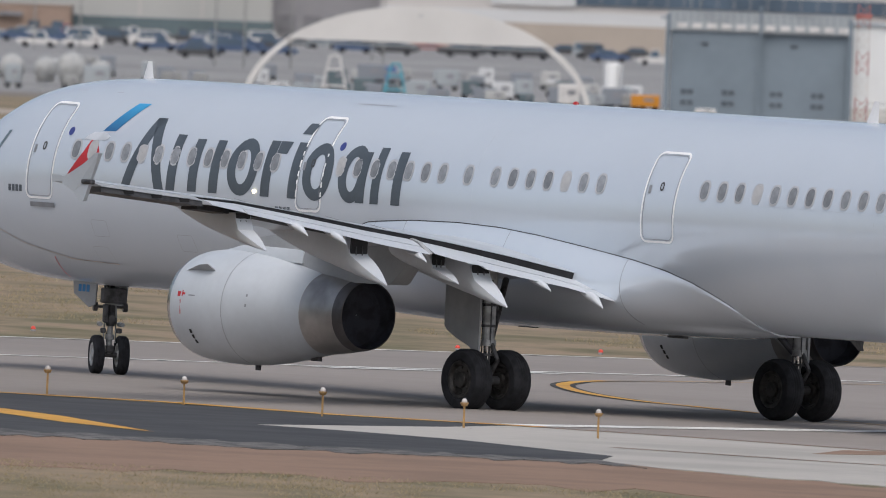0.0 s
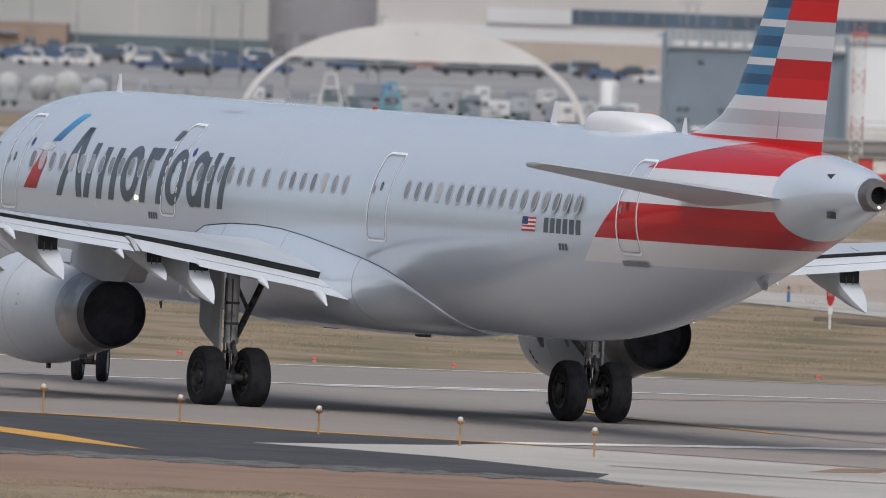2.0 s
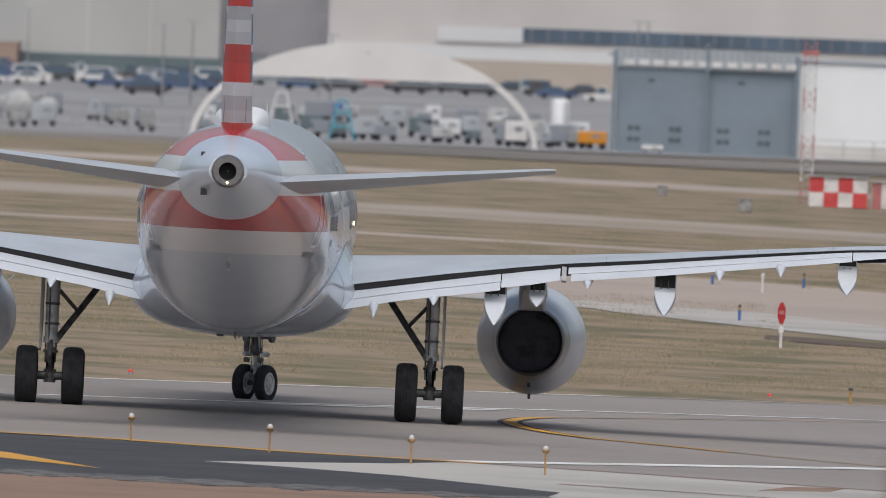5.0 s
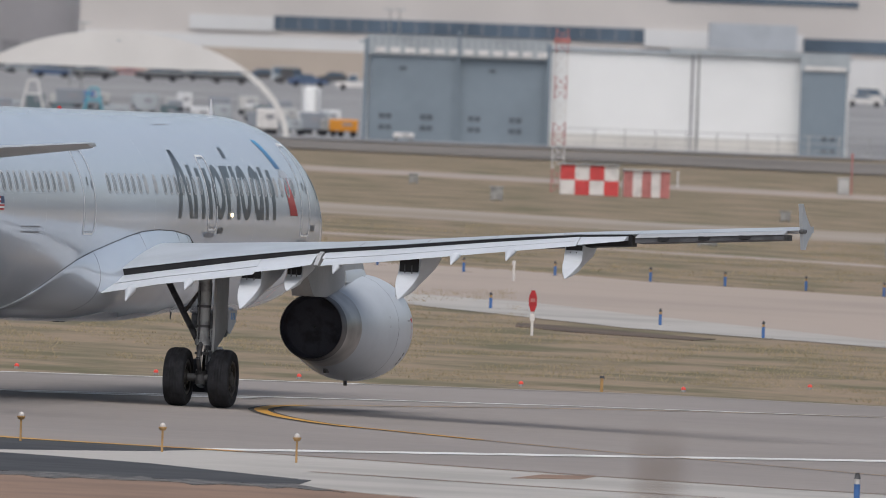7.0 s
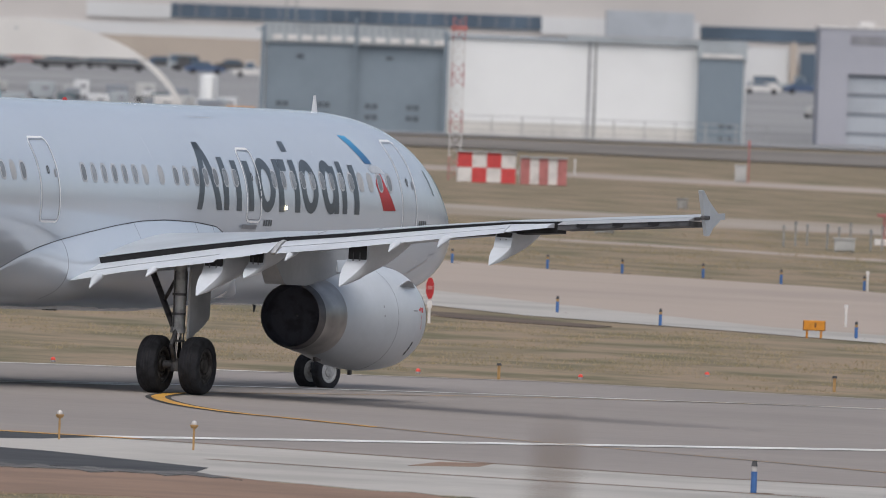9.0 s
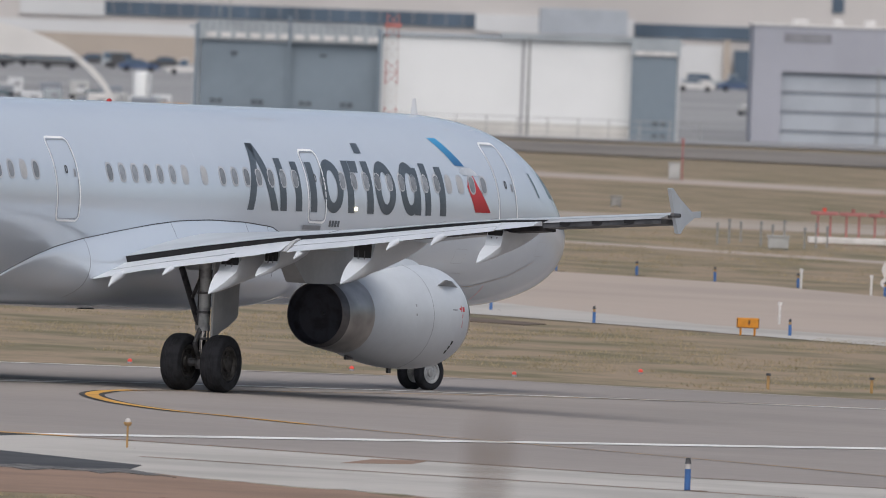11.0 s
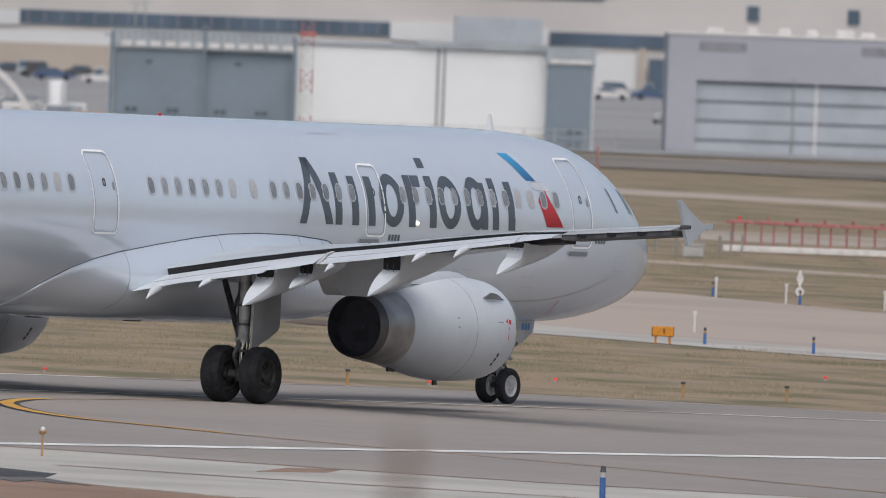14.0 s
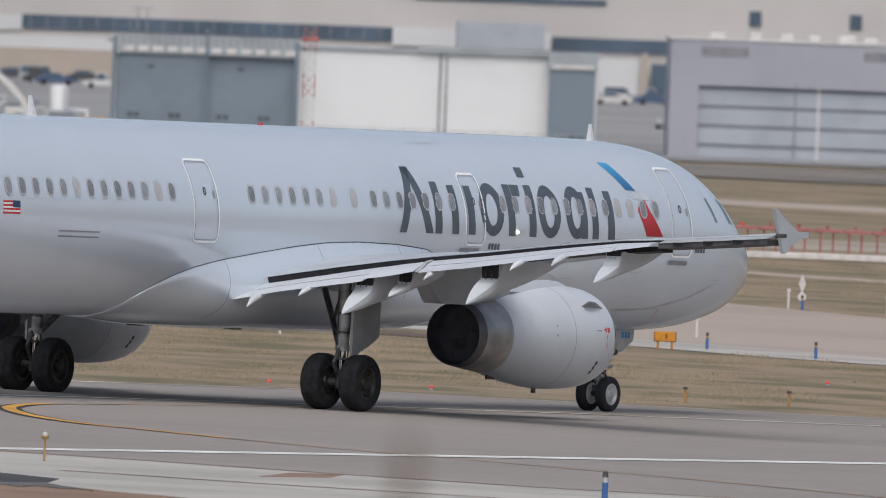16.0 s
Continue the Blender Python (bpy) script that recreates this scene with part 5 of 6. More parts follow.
def red_marker(x, y):
    r = root("red_light", near(x, y), "low red lamp in the grass", "airfield light", "red lamps along the far edge")
    bm = B()
    tube(bm, (0, 0, 0), (0, 0, 0.05), 0.06, 0.05, 12)
    part("base", bm, steel, r)
    bm = B()
    bmesh.ops.create_uvsphere(bm, u_segments=12, v_segments=8, radius=1, matrix=Matrix.Translation((0, 0, 0.07)) @ Matrix.Diagonal((0.055, 0.055, 0.05, 1)))
    part("lens", bm, red_lens, r, smooth=True)


for x, y in ((-12.2, 537), (-9.0, 539), (-6.1, 540), (-3.1, 541.5), (0.0, 546), (4.9, 552), (8.55, 556), (11.62, 569), (18.5, 593), (22, 600)):
    red_marker(x, y)


def short_post(x, y, m, h, label):
    r = root("short_post", near(x, y), label, "post", "posts in the grass")
    bm = B()
    tube(bm, (0, 0, 0), (0, 0, h * 0.85), 0.035, seg=8)
    part("stake", bm, m, r)
    bm = B()
    tube(bm, (0, 0, h * 0.85), (0, 0, h), 0.06, 0.05, 10)
    part("cap", bm, gear_dark if m is post_tan else m, r)


for x, y in ((6.66, 550), (14.23, 557.2), (16.6, 559.2)):
    short_post(x, y, post_tan, 0.36, "tan light stake in the grass")
for x, y in ((19.85, 745), (21.74, 738), (24.5, 733), (6.2, 742), (17.17, 664)):
    short_post(x, y, mast_white, 0.6, "thin white post in the grass")


def stop_sign():
    r = root("stop_sign", near(5.8, 630.5), "red octagonal sign on a white post", "sign")
    bm = B()
    tube(bm, (0, 0, 0), (0, 0, 1.1), 0.035, seg=8)
    part("post", bm, mast_white, r)
    bm = B()
    pts = [(0.10 * math.cos(radians(22.5 + 45 * i)) / 0.924, 0.88 + 0.27 * math.sin(radians(22.5 + 45 * i)) / 0.924) for i in range(8)]
    prism(bm, pts, lambda a, b: (a, -0.04, b), lambda a, b: (a, -0.055, b))
    part("plate", bm, sign_red, r, "red octagon turned nearly edge-on")
    bm = B()
    box(bm, 0, -0.06, 0.90, 0.12, 0.008, 0.09)
    part("legend_bar", bm, mast_red, r)
    bm = B()
    box(bm, 0, -0.045, 0.47, 0.12, 0.012, 0.18, 0.01)
    part("small_plate", bm, mast_white, r)


stop_sign()


vent_brown = mat("sign_brown", (0.16, 0.07, 0.02), 0.6, 0, 0.1, 4)


def guide_sign():
    r = root("guide_sign", near(15.75, 640), "orange-yellow taxiway sign on a short leg", "sign")
    bm = B()
    box(bm, 0, 0, 0.33, 0.58, 0.12, 0.26, 0.02)
    part("panel", bm, sign_orange, r)
    for k, z, w, h in ((0.03, 0.34, 0.05, 0.12), (0.0, 0.205, 0.56, 0.02), (-0.275, 0.33, 0.02, 0.24), (0.275, 0.33, 0.02, 0.24)):
        bm = B()
        box(bm, k, -0.066, z, w, 0.006, h)
        part("legend_bar", bm, vent_brown, r)
    for k in (-0.18, 0.18):
        bm = B()
        tube(bm, (k, 0, 0), (k, 0, 0.22), 0.03, seg=8)
        part("leg", bm, sign_orange, r)


guide_sign()


def pale_sign():
    r = root("marker_board", near(22.25, 742), "pale diamond board over a round one on a post", "sign")
    bm = B()
    tube(bm, (0, 0, 0), (0, 0, 0.5), 0.03, seg=8)
    part("post", bm, mast_white, r)
    bm = B()
    prism(bm, ((0, 0.45), (0.11, 0.72), (0, 1.0), (-0.11, 0.72)), lambda a, b: (a, -0.03, b), lambda a, b: (a, -0.05, b))
    part("diamond", bm, mast_white, r)
    bm = B()
    tube(bm, (0, -0.03, 0.33), (0, -0.05, 0.33), 0.13, seg=14)
    part("disc", bm, mast_white, r)


pale_sign()


def light_bar():
    """Approach light bars: red trestles over a pale beam."""
    for k in range(12):
        x = 24.1 + 1.02 * k
        r = root("light_trestle", near(x, 878 + 0.6 * k), "red steel approach-light trestle", "approach light", "approach light trestles")
        for sx in (-0.22, 0.22):
            bm = B()
            box(bm, sx, 0, 0.55, 0.07, 0.07, 1.1)
            part("leg", bm, mast_red, r)
        bm = B()
        box(bm, 0, 0, 1.08, 0.95, 0.35, 0.12, 0.02)
        part("top_bar", bm, mast_red, r)
        bm = B()
        tube(bm, (0, -0.1, 1.14), (0, -0.1, 1.26), 0.05, 0.08, 10)
        part("lamp", bm, red_lens if k == 0 else mast_red, r)
    bm = B()
    box(bm, 5.8, 0, 0.15, 12.6, 0.5, 0.22, 0.03, Matrix.Rotation(radians(30) * 0, 4, "Z"))
    solid("beam", bm, mast_white, "long pale concrete beam under the trestles", "beam", near(24.0, 876))


light_bar()


def chequered_hut(x, y, w, h, kind):
    r = root("equipment_shelter", near(x, y), "red and white chequered navigation shelter" if kind else "red and white striped navigation shelter", "shelter")
    bm = B()
    box(bm, w / 2, 1.2, h / 2, w, 2.2, h, 0.03)
    part("shell", bm, mast_white, r)
    nx, nz = (4, 2) if kind else (5, 1)
    for i in range(nx):
        for j in range(nz):
            if (i + j) % 2 == (0 if kind else 1):
                continue
            bm = B()
            box(bm, (i + 0.5) * w / nx, 0.092, (j + 0.5) * h / nz, w / nx, 0.02, h / nz)
            part("red_panel", bm, mast_red if not kind else mat_red_panel, r)
    bm = B()
    box(bm, w / 2, 1.2, h + 0.03, w + 0.1, 2.4, 0.06, 0.02)
    part("roof", bm, steel, r)


mat_red_panel = mat("red_panel", (0.55, 0.06, 0.06), 0.6, 0, 0.06, 3)
chequered_hut(10.5, 1048, 2.45, 1.25, True)
chequered_hut(13.2, 1052, 1.95, 1.1, False)


def lattice_mast(x, y, h, w):
    r = root("lattice_mast", near(x, y), "tall red and white lattice mast", "mast")
    n = 7
    for k in range(n):
        m = mast_red if k % 2 == 0 else mast_white
        z0, z1 = h * k / n, h * (k + 1) / n
        c = [(-w / 2, -w / 2), (w / 2, -w / 2), (w / 2, w / 2), (-w / 2, w / 2)]
        mid = (z0 + z1) / 2
        for i in range(4):
            a, b = c[i], c[(i + 1) % 4]
            for name, p, q, rad in (("leg", (*a, z0), (*a, z1), 0.022), ("brace", (*a, z0), (*b, mid), 0.012), ("brace", (*b, mid), (*a, z1), 0.012), ("brace", (*a, mid), (*b, mid), 0.012)):
                part(name, tube(B(), p, q, rad, seg=6), m, r)
    bm = B()
    box(bm, 0, -0.3, h * 0.93, 0.7, 0.2, 0.2)
    part("aerial", bm, mast_red, r)


lattice_mast(10.45, 1056, 6.9, 0.5)
for x, y, w, h, label in ((7.5, 1000, 0.5, 0.5, "dark equipment box in the grass"), (4.4, 1060, 0.4, 0.35, "dark equipment box in the grass"), (13.9, 868, 0.7, 0.3, "dark low cabinet in the grass"), (21.8, 850, 0.7, 0.4, "pale low cabinet in the grass"), (23.9, 1120, 0.5, 0.7, "pale cabinet beside a red pole"), (18.6, 975, 0.4, 0.35, "dark equipment box in the grass")):
    r = root("field_cabinet", near(x, y), label, "cabinet")
    m = cart_white if "pale" in label else steel
    bm = B()
    box(bm, 0, 0, h / 2 + 0.05, w, 0.5, h, 0.03)
    part("box", bm, m, r)
    bm = B()
    box(bm, 0, 0, h + 0.07, w + 0.08, 0.58, 0.05, 0.01)
    part("lid", bm, m, r)
    for sx in (-0.4, 0.4):
        bm = B()
        box(bm, sx * w, 0, 0.03, 0.08, 0.4, 0.06)
        part("foot", bm, steel, r)
short_post(24.25, 1120, mast_red, 1.9, "red pole in the grass")
short_post(16.4, 1115, mast_white, 0.7, "white post in the grass")
for k in range(9):
    short_post(19.9 + 0.5 * k, 858 + (k % 3) * 4, steel, 0.75 + 0.12 * (k % 2), "thin grey monitor pole")


# ------------------------------------------------------------------ far buildings
# hangar and terminal base colours are shifted towards blue to carry distance haze
beige = mat("beige_cladding", (0.55, 0.52, 0.50), 0.8, 0, 0.05, 0.05, fine=0.4)
beige_light = mat("light_cladding", (0.62, 0.625, 0.63), 0.8, 0, 0.04, 0.05, fine=0.4)
grey_clad = mat("greenish_grey_cladding", (0.45, 0.45, 0.435), 0.8, 0, 0.05, 0.05, fine=0.4)
tan_wall = mat("tan_wall", (0.44, 0.38, 0.325), 0.85, 0, 0.06, 0.05, fine=0.5)
brick_wall = mat("brown_wall", (0.33, 0.24, 0.19), 0.85, 0, 0.1, 0.3, fine=2)
blue_glass = mat("blue_glazing", (0.10, 0.14, 0.19), 0.2, 0, 0.15, 0.1, fine=0.8)
grey_door = mat("grey_hangar_door", (0.205, 0.25, 0.29), 0.6, 0.1, 0.05, 0.2, fine=1.5)
grey_trim = mat("grey_trim", (0.36, 0.39, 0.41), 0.6, 0, 0.08, 0.4, fine=2)
white_clad = mat("white_cladding", (0.76, 0.765, 0.76), 0.7, 0, 0.03, 0.1, fine=0.5)
lilac_clad = mat("lilac_grey_cladding", (0.375, 0.38, 0.425), 0.7, 0, 0.04, 0.1, fine=0.6)
panel_grey = mat("panel_grey", (0.40, 0.43, 0.47), 0.6, 0, 0.05, 0.3, fine=1)
panel_shade = mat("panel_shade", (0.23, 0.25, 0.28), 0.6, 0, 0.05, 0.3, fine=1)
fabric = mat("cream_fabric", (0.68, 0.66, 0.635), 0.75, 0, 0.04, 0.1, fine=0.6)
recess_grey = mat("recess_grey", (0.34, 0.335, 0.355), 0.8, 0, 0.05, 0.1, fine=0.6)
dark_green = mat("dark_green_wall", (0.11, 0.15, 0.165), 0.7, 0, 0.1, 0.1, fine=1)
vent_grey = mat("vent_grey", (0.25, 0.25, 0.27), 0.7, 0, 0.1, 1)


vent_dark = mat("small_dark_window", (0.09, 0.105, 0.125), 0.3, 0, 0.1, 1)


def slab(name, x0, x1, z0, z1, y, depth, m, parent, label=""):
    bm = B()
    box(bm, (x0 + x1) / 2, y + depth / 2, (z0 + z1) / 2, x1 - x0, depth, z1 - z0)
    return part(name, bm, m, parent, label)


def hangar_one():
    r = root("hangar", Matrix(), "hangar with grey sliding doors and a long white wall", "hangar")
    Y = 1820
    slab("body", 3.6, 38.9, -4.2, 3.5, Y + 1.2, 45, white_clad, r)
    slab("roof", 3.2, 39.2, 3.5, 3.62, Y + 1.0, 46, grey_trim, r)
    slab("header", 3.7, 17.1, 2.72, 4.15, Y, 1.2, grey_trim, r, "grey door header with pale brackets")
    for k in range(12):
        x = 4.35 + 1.07 * k
        slab("bracket", x, x + 0.72, 2.9, 3.28, Y - 0.1, 0.1, mast_white, r)
    for k in range(26):
        x = 3.75 + 0.52 * k
        slab("truss_bar", x, x + 0.06, 3.4, 4.1, Y - 0.06, 0.06, panel_shade, r)
    for k in range(2):
        x = 3.95 + 6.5 * k
        d = slab("sliding_door", x, x + 6.42, -4.2, 2.7, Y + 0.2 + 0.3 * k, 0.3, grey_door, r)
        for i in range(2):
            for j in range(2):
                for h in range(2):
                    slab("small_window", x + 0.8 + 3.0 * i + 0.5 * h, x + 1.2 + 3.0 * i + 0.5 * h, -2.7 + 0.8 * j, -2.35 + 0.8 * j, Y + 0.17 + 0.3 * k, 0.03, vent_dark, d)
        slab("lamp", x + 2.2, x + 2.7, 1.7, 1.9, Y + 0.1 + 0.3 * k, 0.1, vent_dark, d)
    slab("door_post", 10.3, 10.5, -4.2, 4.6, Y - 0.15, 0.2, grey_door, r)
    slab("door_post", 3.55, 3.85, -4.2, 3.9, Y - 0.1, 0.3, grey_door, r)
    slab("door_post", 16.85, 17.15, -4.2, 3.9, Y - 0.1, 0.3, grey_door, r)
    slab("parapet", 25.8, 38.9, 3.5, 3.95, Y + 0.9, 0.4, grey_trim, r)
    slab("wall_joint", 27.4, 27.55, -4.2, 3.6, Y + 1.1, 0.1, vent_grey, r)
    slab("plinth", 17.2, 35.3, -4.2, -2.5, Y + 1.15, 0.05, mat("dusty_white", (0.62, 0.60, 0.565), 0.8, 0, 0.06, 0.3), r)
    slab("side_door", 35.4, 38.7, -4.2, 2.6, Y, 1.2, grey_door, r)
    slab("side_header", 35.3, 38.9, 2.6, 3.75, Y - 0.1, 1.3, grey_trim, r)
    for j in range(2):
        for h in range(2):
            slab("small_window", 37.0 + 0.6 * h, 37.4 + 0.6 * h, -2.4 - 0.9 * j, -2.1 - 0.9 * j, Y - 0.03, 0.03, vent_dark, r)
    slab("side_header", 35.6, 38.6, 2.72, 3.0, Y - 0.16, 0.06, mast_white, r)


hangar_one()


def hangar_two():
    r = root("hangar", Matrix(), "lilac-grey hangar with a wide panelled door", "hangar")
    Y = 2060
    slab("body", 50.0, 110, -6.0, 4.7, Y + 0.6, 14, lilac_clad, r)
    slab("left_pier", 50.0, 52.4, -6.0, 4.7, Y, 0.6, lilac_clad, r)
    slab("lintel", 52.4, 110, 0.95, 4.7, Y, 0.6, lilac_clad, r)
    slab("roof_edge", 49.8, 110, 4.7, 4.85, Y - 0.1, 15, mast_white, r)
    for k in range(4):
        z1 = 0.95 - 1.6 * k
        slab("door_panel", 52.4, 100, z1 - 1.6, z1 - 0.28, Y + 0.38, 0.15, panel_grey, r)
        slab("door_joint", 52.4, 100, z1 - 0.28, z1, Y + 0.48, 0.05, panel_shade, r)
    slab("door_post", 62.2, 62.4, -6, 0.95, Y + 0.3, 0.08, mast_white, r)
    for x in (52.5, 65.9, 79):
        slab("vent", x, x + 3.9, 3.35, 4.15, Y - 0.03, 0.05, vent_grey, r)
    rng = random.Random(9)
    for k in range(16):
        x = 54 + 2.6 * k + rng.uniform(-0.6, 0.6)
        bm = B()
        box(bm, x, Y + 6, 5.05, rng.uniform(0.8, 2.2), 2.0, rng.uniform(0.4, 0.9), 0.08)
        part("roof_unit", bm, mast_white, r)


hangar_two()


def terminal():
    r = root("terminal", Matrix(), "long beige terminal with dark ribbon windows", "terminal")
    Y = 3150
    slab("body", -30, 140, -5.6, 16, Y + 1.0, 80, beige, r)
    slab("window_band", -5.5, 41.2, 0.72, 2.5, Y + 0.7, 0.3, blue_glass, r)
    for k in range(22):
        x = -4.5 + 2.1 * k
        slab("mullion", x, x + 0.12, 0.72, 2.5, Y + 0.64, 0.06, vent_grey, r)
    slab("pale_block", -16.2, -5.5, 0.5, 2.35, Y + 0.6, 0.4, beige_light, r)
    slab("pale_block", 41.2, 61.2, 0.3, 2.5, Y + 0.5, 0.5, beige_light, r)
    slab("roof_box", 49.1, 60.0, 0.4, 3.65, Y - 20, 12, panel_grey, r)
    slab("window_band", 61.3, 76.5, 0.35, 2.05, Y + 0.7, 0.3, blue_glass, r)
    slab("pale_block", 76.5, 80.5, 0.0, 2.05, Y + 0.6, 0.4, beige_light, r)
    slab("pale_strip", -30, 20, -1.7, -0.15, Y + 0.6, 0.4, beige_light, r)
    slab("lower_wall", -30, 20, -5.6, -1.7, Y + 0.5, 0.5, tan_wall, r)
    slab("shadow_bay", 73.9, 77.6, -5.0, -0.9, Y - 1.2, 0.5, blue_glass, r)
    slab("column", 72.6, 73.4, -5.6, 0.4, Y - 2, 1.0, tan_wall, r)
    slab("pale_block", 65.5, 72.5, -5.6, -0.4, Y - 1, 1.5, beige_light, r)
    for x in (86.1, 98.8, 111.5):
        slab("small_window", x, x + 1.5, 4.3, 6.2, Y + 0.8, 0.25, blue_glass, r)
    slab("window_band", 44, 68, 6.2, 6.9, Y + 0.8, 0.25, blue_glass, r)


terminal()


def left_block():
    r = root("office_block", Matrix(), "pale windowless block over a dark green base", "building")
    Y = 3200
    slab("upper_wall", -69.4, -44.4, -3.0, 14, Y, 40, grey_clad, r)
    slab("base_wall", -72.3, -44.2, -5.6, -3.0, Y - 0.5, 38, dark_green, r)
    slab("recess", -44.4, -29.0, -5.6, 14, Y + 6, 30, recess_grey, r)
    for k in range(3):
        slab("dark_bay", -43.6 + 3.2 * k, -41.4 + 3.2 * k, -4.2 + 0.2 * k, -2.0, Y + 5.8, 0.3, vent_grey, r)
    slab("pilaster", -53.4, -53.2, -3.0, 14, Y - 0.1, 0.2, beige, r)
    slab("pilaster", -61.4, -61.2, -3.0, 14, Y - 0.1, 0.2, beige, r)
    c = root("warehouse", Matrix(), "long pale grey warehouse far behind the low brown building", "building")
    slab("wall", -150, -69.6, -5.6, 14, Y + 90, 30, grey_clad, c)
    slab("roof_edge", -150, -69.6, 14, 14.6, Y + 89, 32, grey_trim, c)
    b = root("brick_building", Matrix(), "low brown building with dark doorways", "building")
    slab("wall", -95, -69.9, -5.6, -1.85, Y - 12, 18, brick_wall, b)
    slab("parapet", -95.2, -69.7, -1.85, -1.7, Y - 12.1, 18, tan_wall, b)
    for x in (-91, -86, -75.2, -72.2):
        slab("doorway", x, x + 1.4, -5.3, -3.8, Y - 12.2, 0.3, blue_glass, b)
    slab("canopy", -79, -76, -3.3, -2.8, Y - 13, 1.0, vent_grey, b)


left_block()


def arch_shelter():
    """A fabric vault with an open end, a deep gable cloth above the opening."""
    Y, cx, z0, a, h = 1760, -13.95, -3.4, 12.3, 7.3
    r = root("arched_shelter", Matrix(), "cream fabric vault shelter, open at both ends", "shelter")
    sup = lambda t, da: (cx + (a - da) * math.copysign(abs(math.cos(t)) ** 1.0, math.cos(t)), z0 + (h - da) * abs(math.sin(t)) ** 1.0)
    n = 40
    ts = [math.pi * i / n for i in range(n + 1)]
    bm = B()
    loft(bm, [[(x, y, z) for t in ts for x, z in [sup(t, d)]] for y, d in ((Y + 0.3, 0.06), (Y + 14, 0.06), (Y + 14, 0.36), (Y + 0.3, 0.36), (Y + 0.3, 0.06))], close=False, cap0=False, cap1=False)
    part("vault", bm, fabric, r, smooth=True)
    bm = B()
    loft(bm, [[(x, y, z) for t in ts for x, z in [sup(t, d)]] for y, d in ((Y, 0.0), (Y + 0.6, 0.0), (Y + 0.6, 0.42), (Y, 0.42), (Y, 0.0))], close=False, cap0=False, cap1=False)
    part("front_rim", bm, fabric, r, smooth=True)
    bm = B()
    top = [sup(t, 0.0) for t in ts if sup(t, 0.0)[1] > 1.12]
    prism(bm, top, lambda x, z: (x, Y - 0.12, z), lambda x, z: (x, Y - 0.01, z))
    part("gable", bm, fabric, r, "deep cloth gable over the opening")
    bm = B()
    box(bm, cx, Y + 0.3, 1.1, 18.4, 0.3, 0.14)
    part("gable_beam", bm, grey_trim, r)
    for k in range(2):
        bm = B()
        tube(bm, (cx + 0.1, Y + 0.1, z0 + h - 0.7 - 0.12 * k), (cx + 0.1, Y + 0.1, z0 + h - 0.45 - 0.1 * k), 0.3 - 0.15 * k, 0.12, 10)
        part("lamp", bm, grey_trim, r)


arch_shelter()


car_navy = mat("navy_car_paint", (0.07, 0.11, 0.20), 0.4, 0, 0.05, 2)


def car(x, y, m, w=4.6, h=1.45, van=0, turn=0):
    r = root("parked_car", pose(x, y, ground_z(y) + 0.12, 0, 0, turn), {"w": "white", "d": "dark", "b": "blue", "s": "silver", "r": "red"}[m] + " " + ("pickup truck" if van == 2 else "van" if van else "car") + " parked on the grey apron", "car", "cars on the parking ground")
    body = {"w": mast_white, "d": gear_dark, "b": car_navy, "s": grey_trim, "r": mast_red}[m]
    L = w / 2
    low = [(-L, 0.35), (-L, 0.8), (-L * 0.95, 0.95), (L * 0.55, 0.95), (L * 0.95, 0.85), (L, 0.7), (L, 0.35)]
    if van == 1:
        cab = [(-L * 0.97, 0.9), (-L * 0.93, h), (L * 0.35, h), (L * 0.62, 0.95)]
    elif van == 2:
        cab = [(-L * 0.12, 0.9), (-L * 0.08, h), (L * 0.28, h), (L * 0.5, 0.95)]
    else:
        cab = [(-L * 0.75, 0.92), (-L * 0.45, h), (L * 0.15, h), (L * 0.5, 0.95)]
    bm = B()
    prism(bm, low, lambda a, b: (a, -0.88, b), lambda a, b: (a, 0.88, b))
    bd = part("body", bm, body, r)
    bm = B()
    prism(bm, cab, lambda a, b: (a, -0.76, b), lambda a, b: (a, 0.76, b))
    part("cabin", bm, body, r)
    bm = B()
    c0 = sum(p[0] for p in cab) / 4
    g = [(c0 + (p[0] - c0) * 0.86, 0.98 + (p[1] - 0.95) * 0.82) for p in cab]
    prism(bm, g, lambda a, b: (a, -0.775, b), lambda a, b: (a, 0.775, b))
    part("side_glass", bm, blue_glass, r)
    for sx in (-0.6, 0.62):
        for sy in (-0.8, 0.8):
            bm = B()
            tube(bm, (sx * L, sy - 0.1, 0.33), (sx * L, sy + 0.1, 0.33), 0.33, seg=14)
            part("wheel", bm, tyre_rubber, r)


for x, y, m, v, t in ((-46.1, 2930, "w", 0, 0), (-53.2, 2880, "w", 1, 3), (-57.4, 2900, "w", 2, -4), (-44.2, 2640, "d", 0, 0), (-49.6, 2990, "w", 0, 8), (-61.5, 2930, "s", 1, 0), (-66, 2980, "r", 2, 0),
                      (-13.0, 2930, "d", 0, 0), (-17.4, 2960, "d", 1, 0), (-2.7, 2940, "d", 1, 70), (-6.0, 2990, "b", 0, 10), (4.6, 2850, "w", 2, 180), (-22.6, 2980, "r", 2, 5), (-27.0, 2990, "b", 1, 0),
                      (63.7, 2900, "w", 0, 0), (69.3, 2930, "b", 0, 0), (66.6, 2990, "w", 1, 0), (78.6, 2960, "s", 0, 180), (-31, 2950, "d", 2, 0), (-10, 3010, "s", 0, 0)):
    car(x, y, m, van=v, turn=t, h=1.85 if v else 1.45)


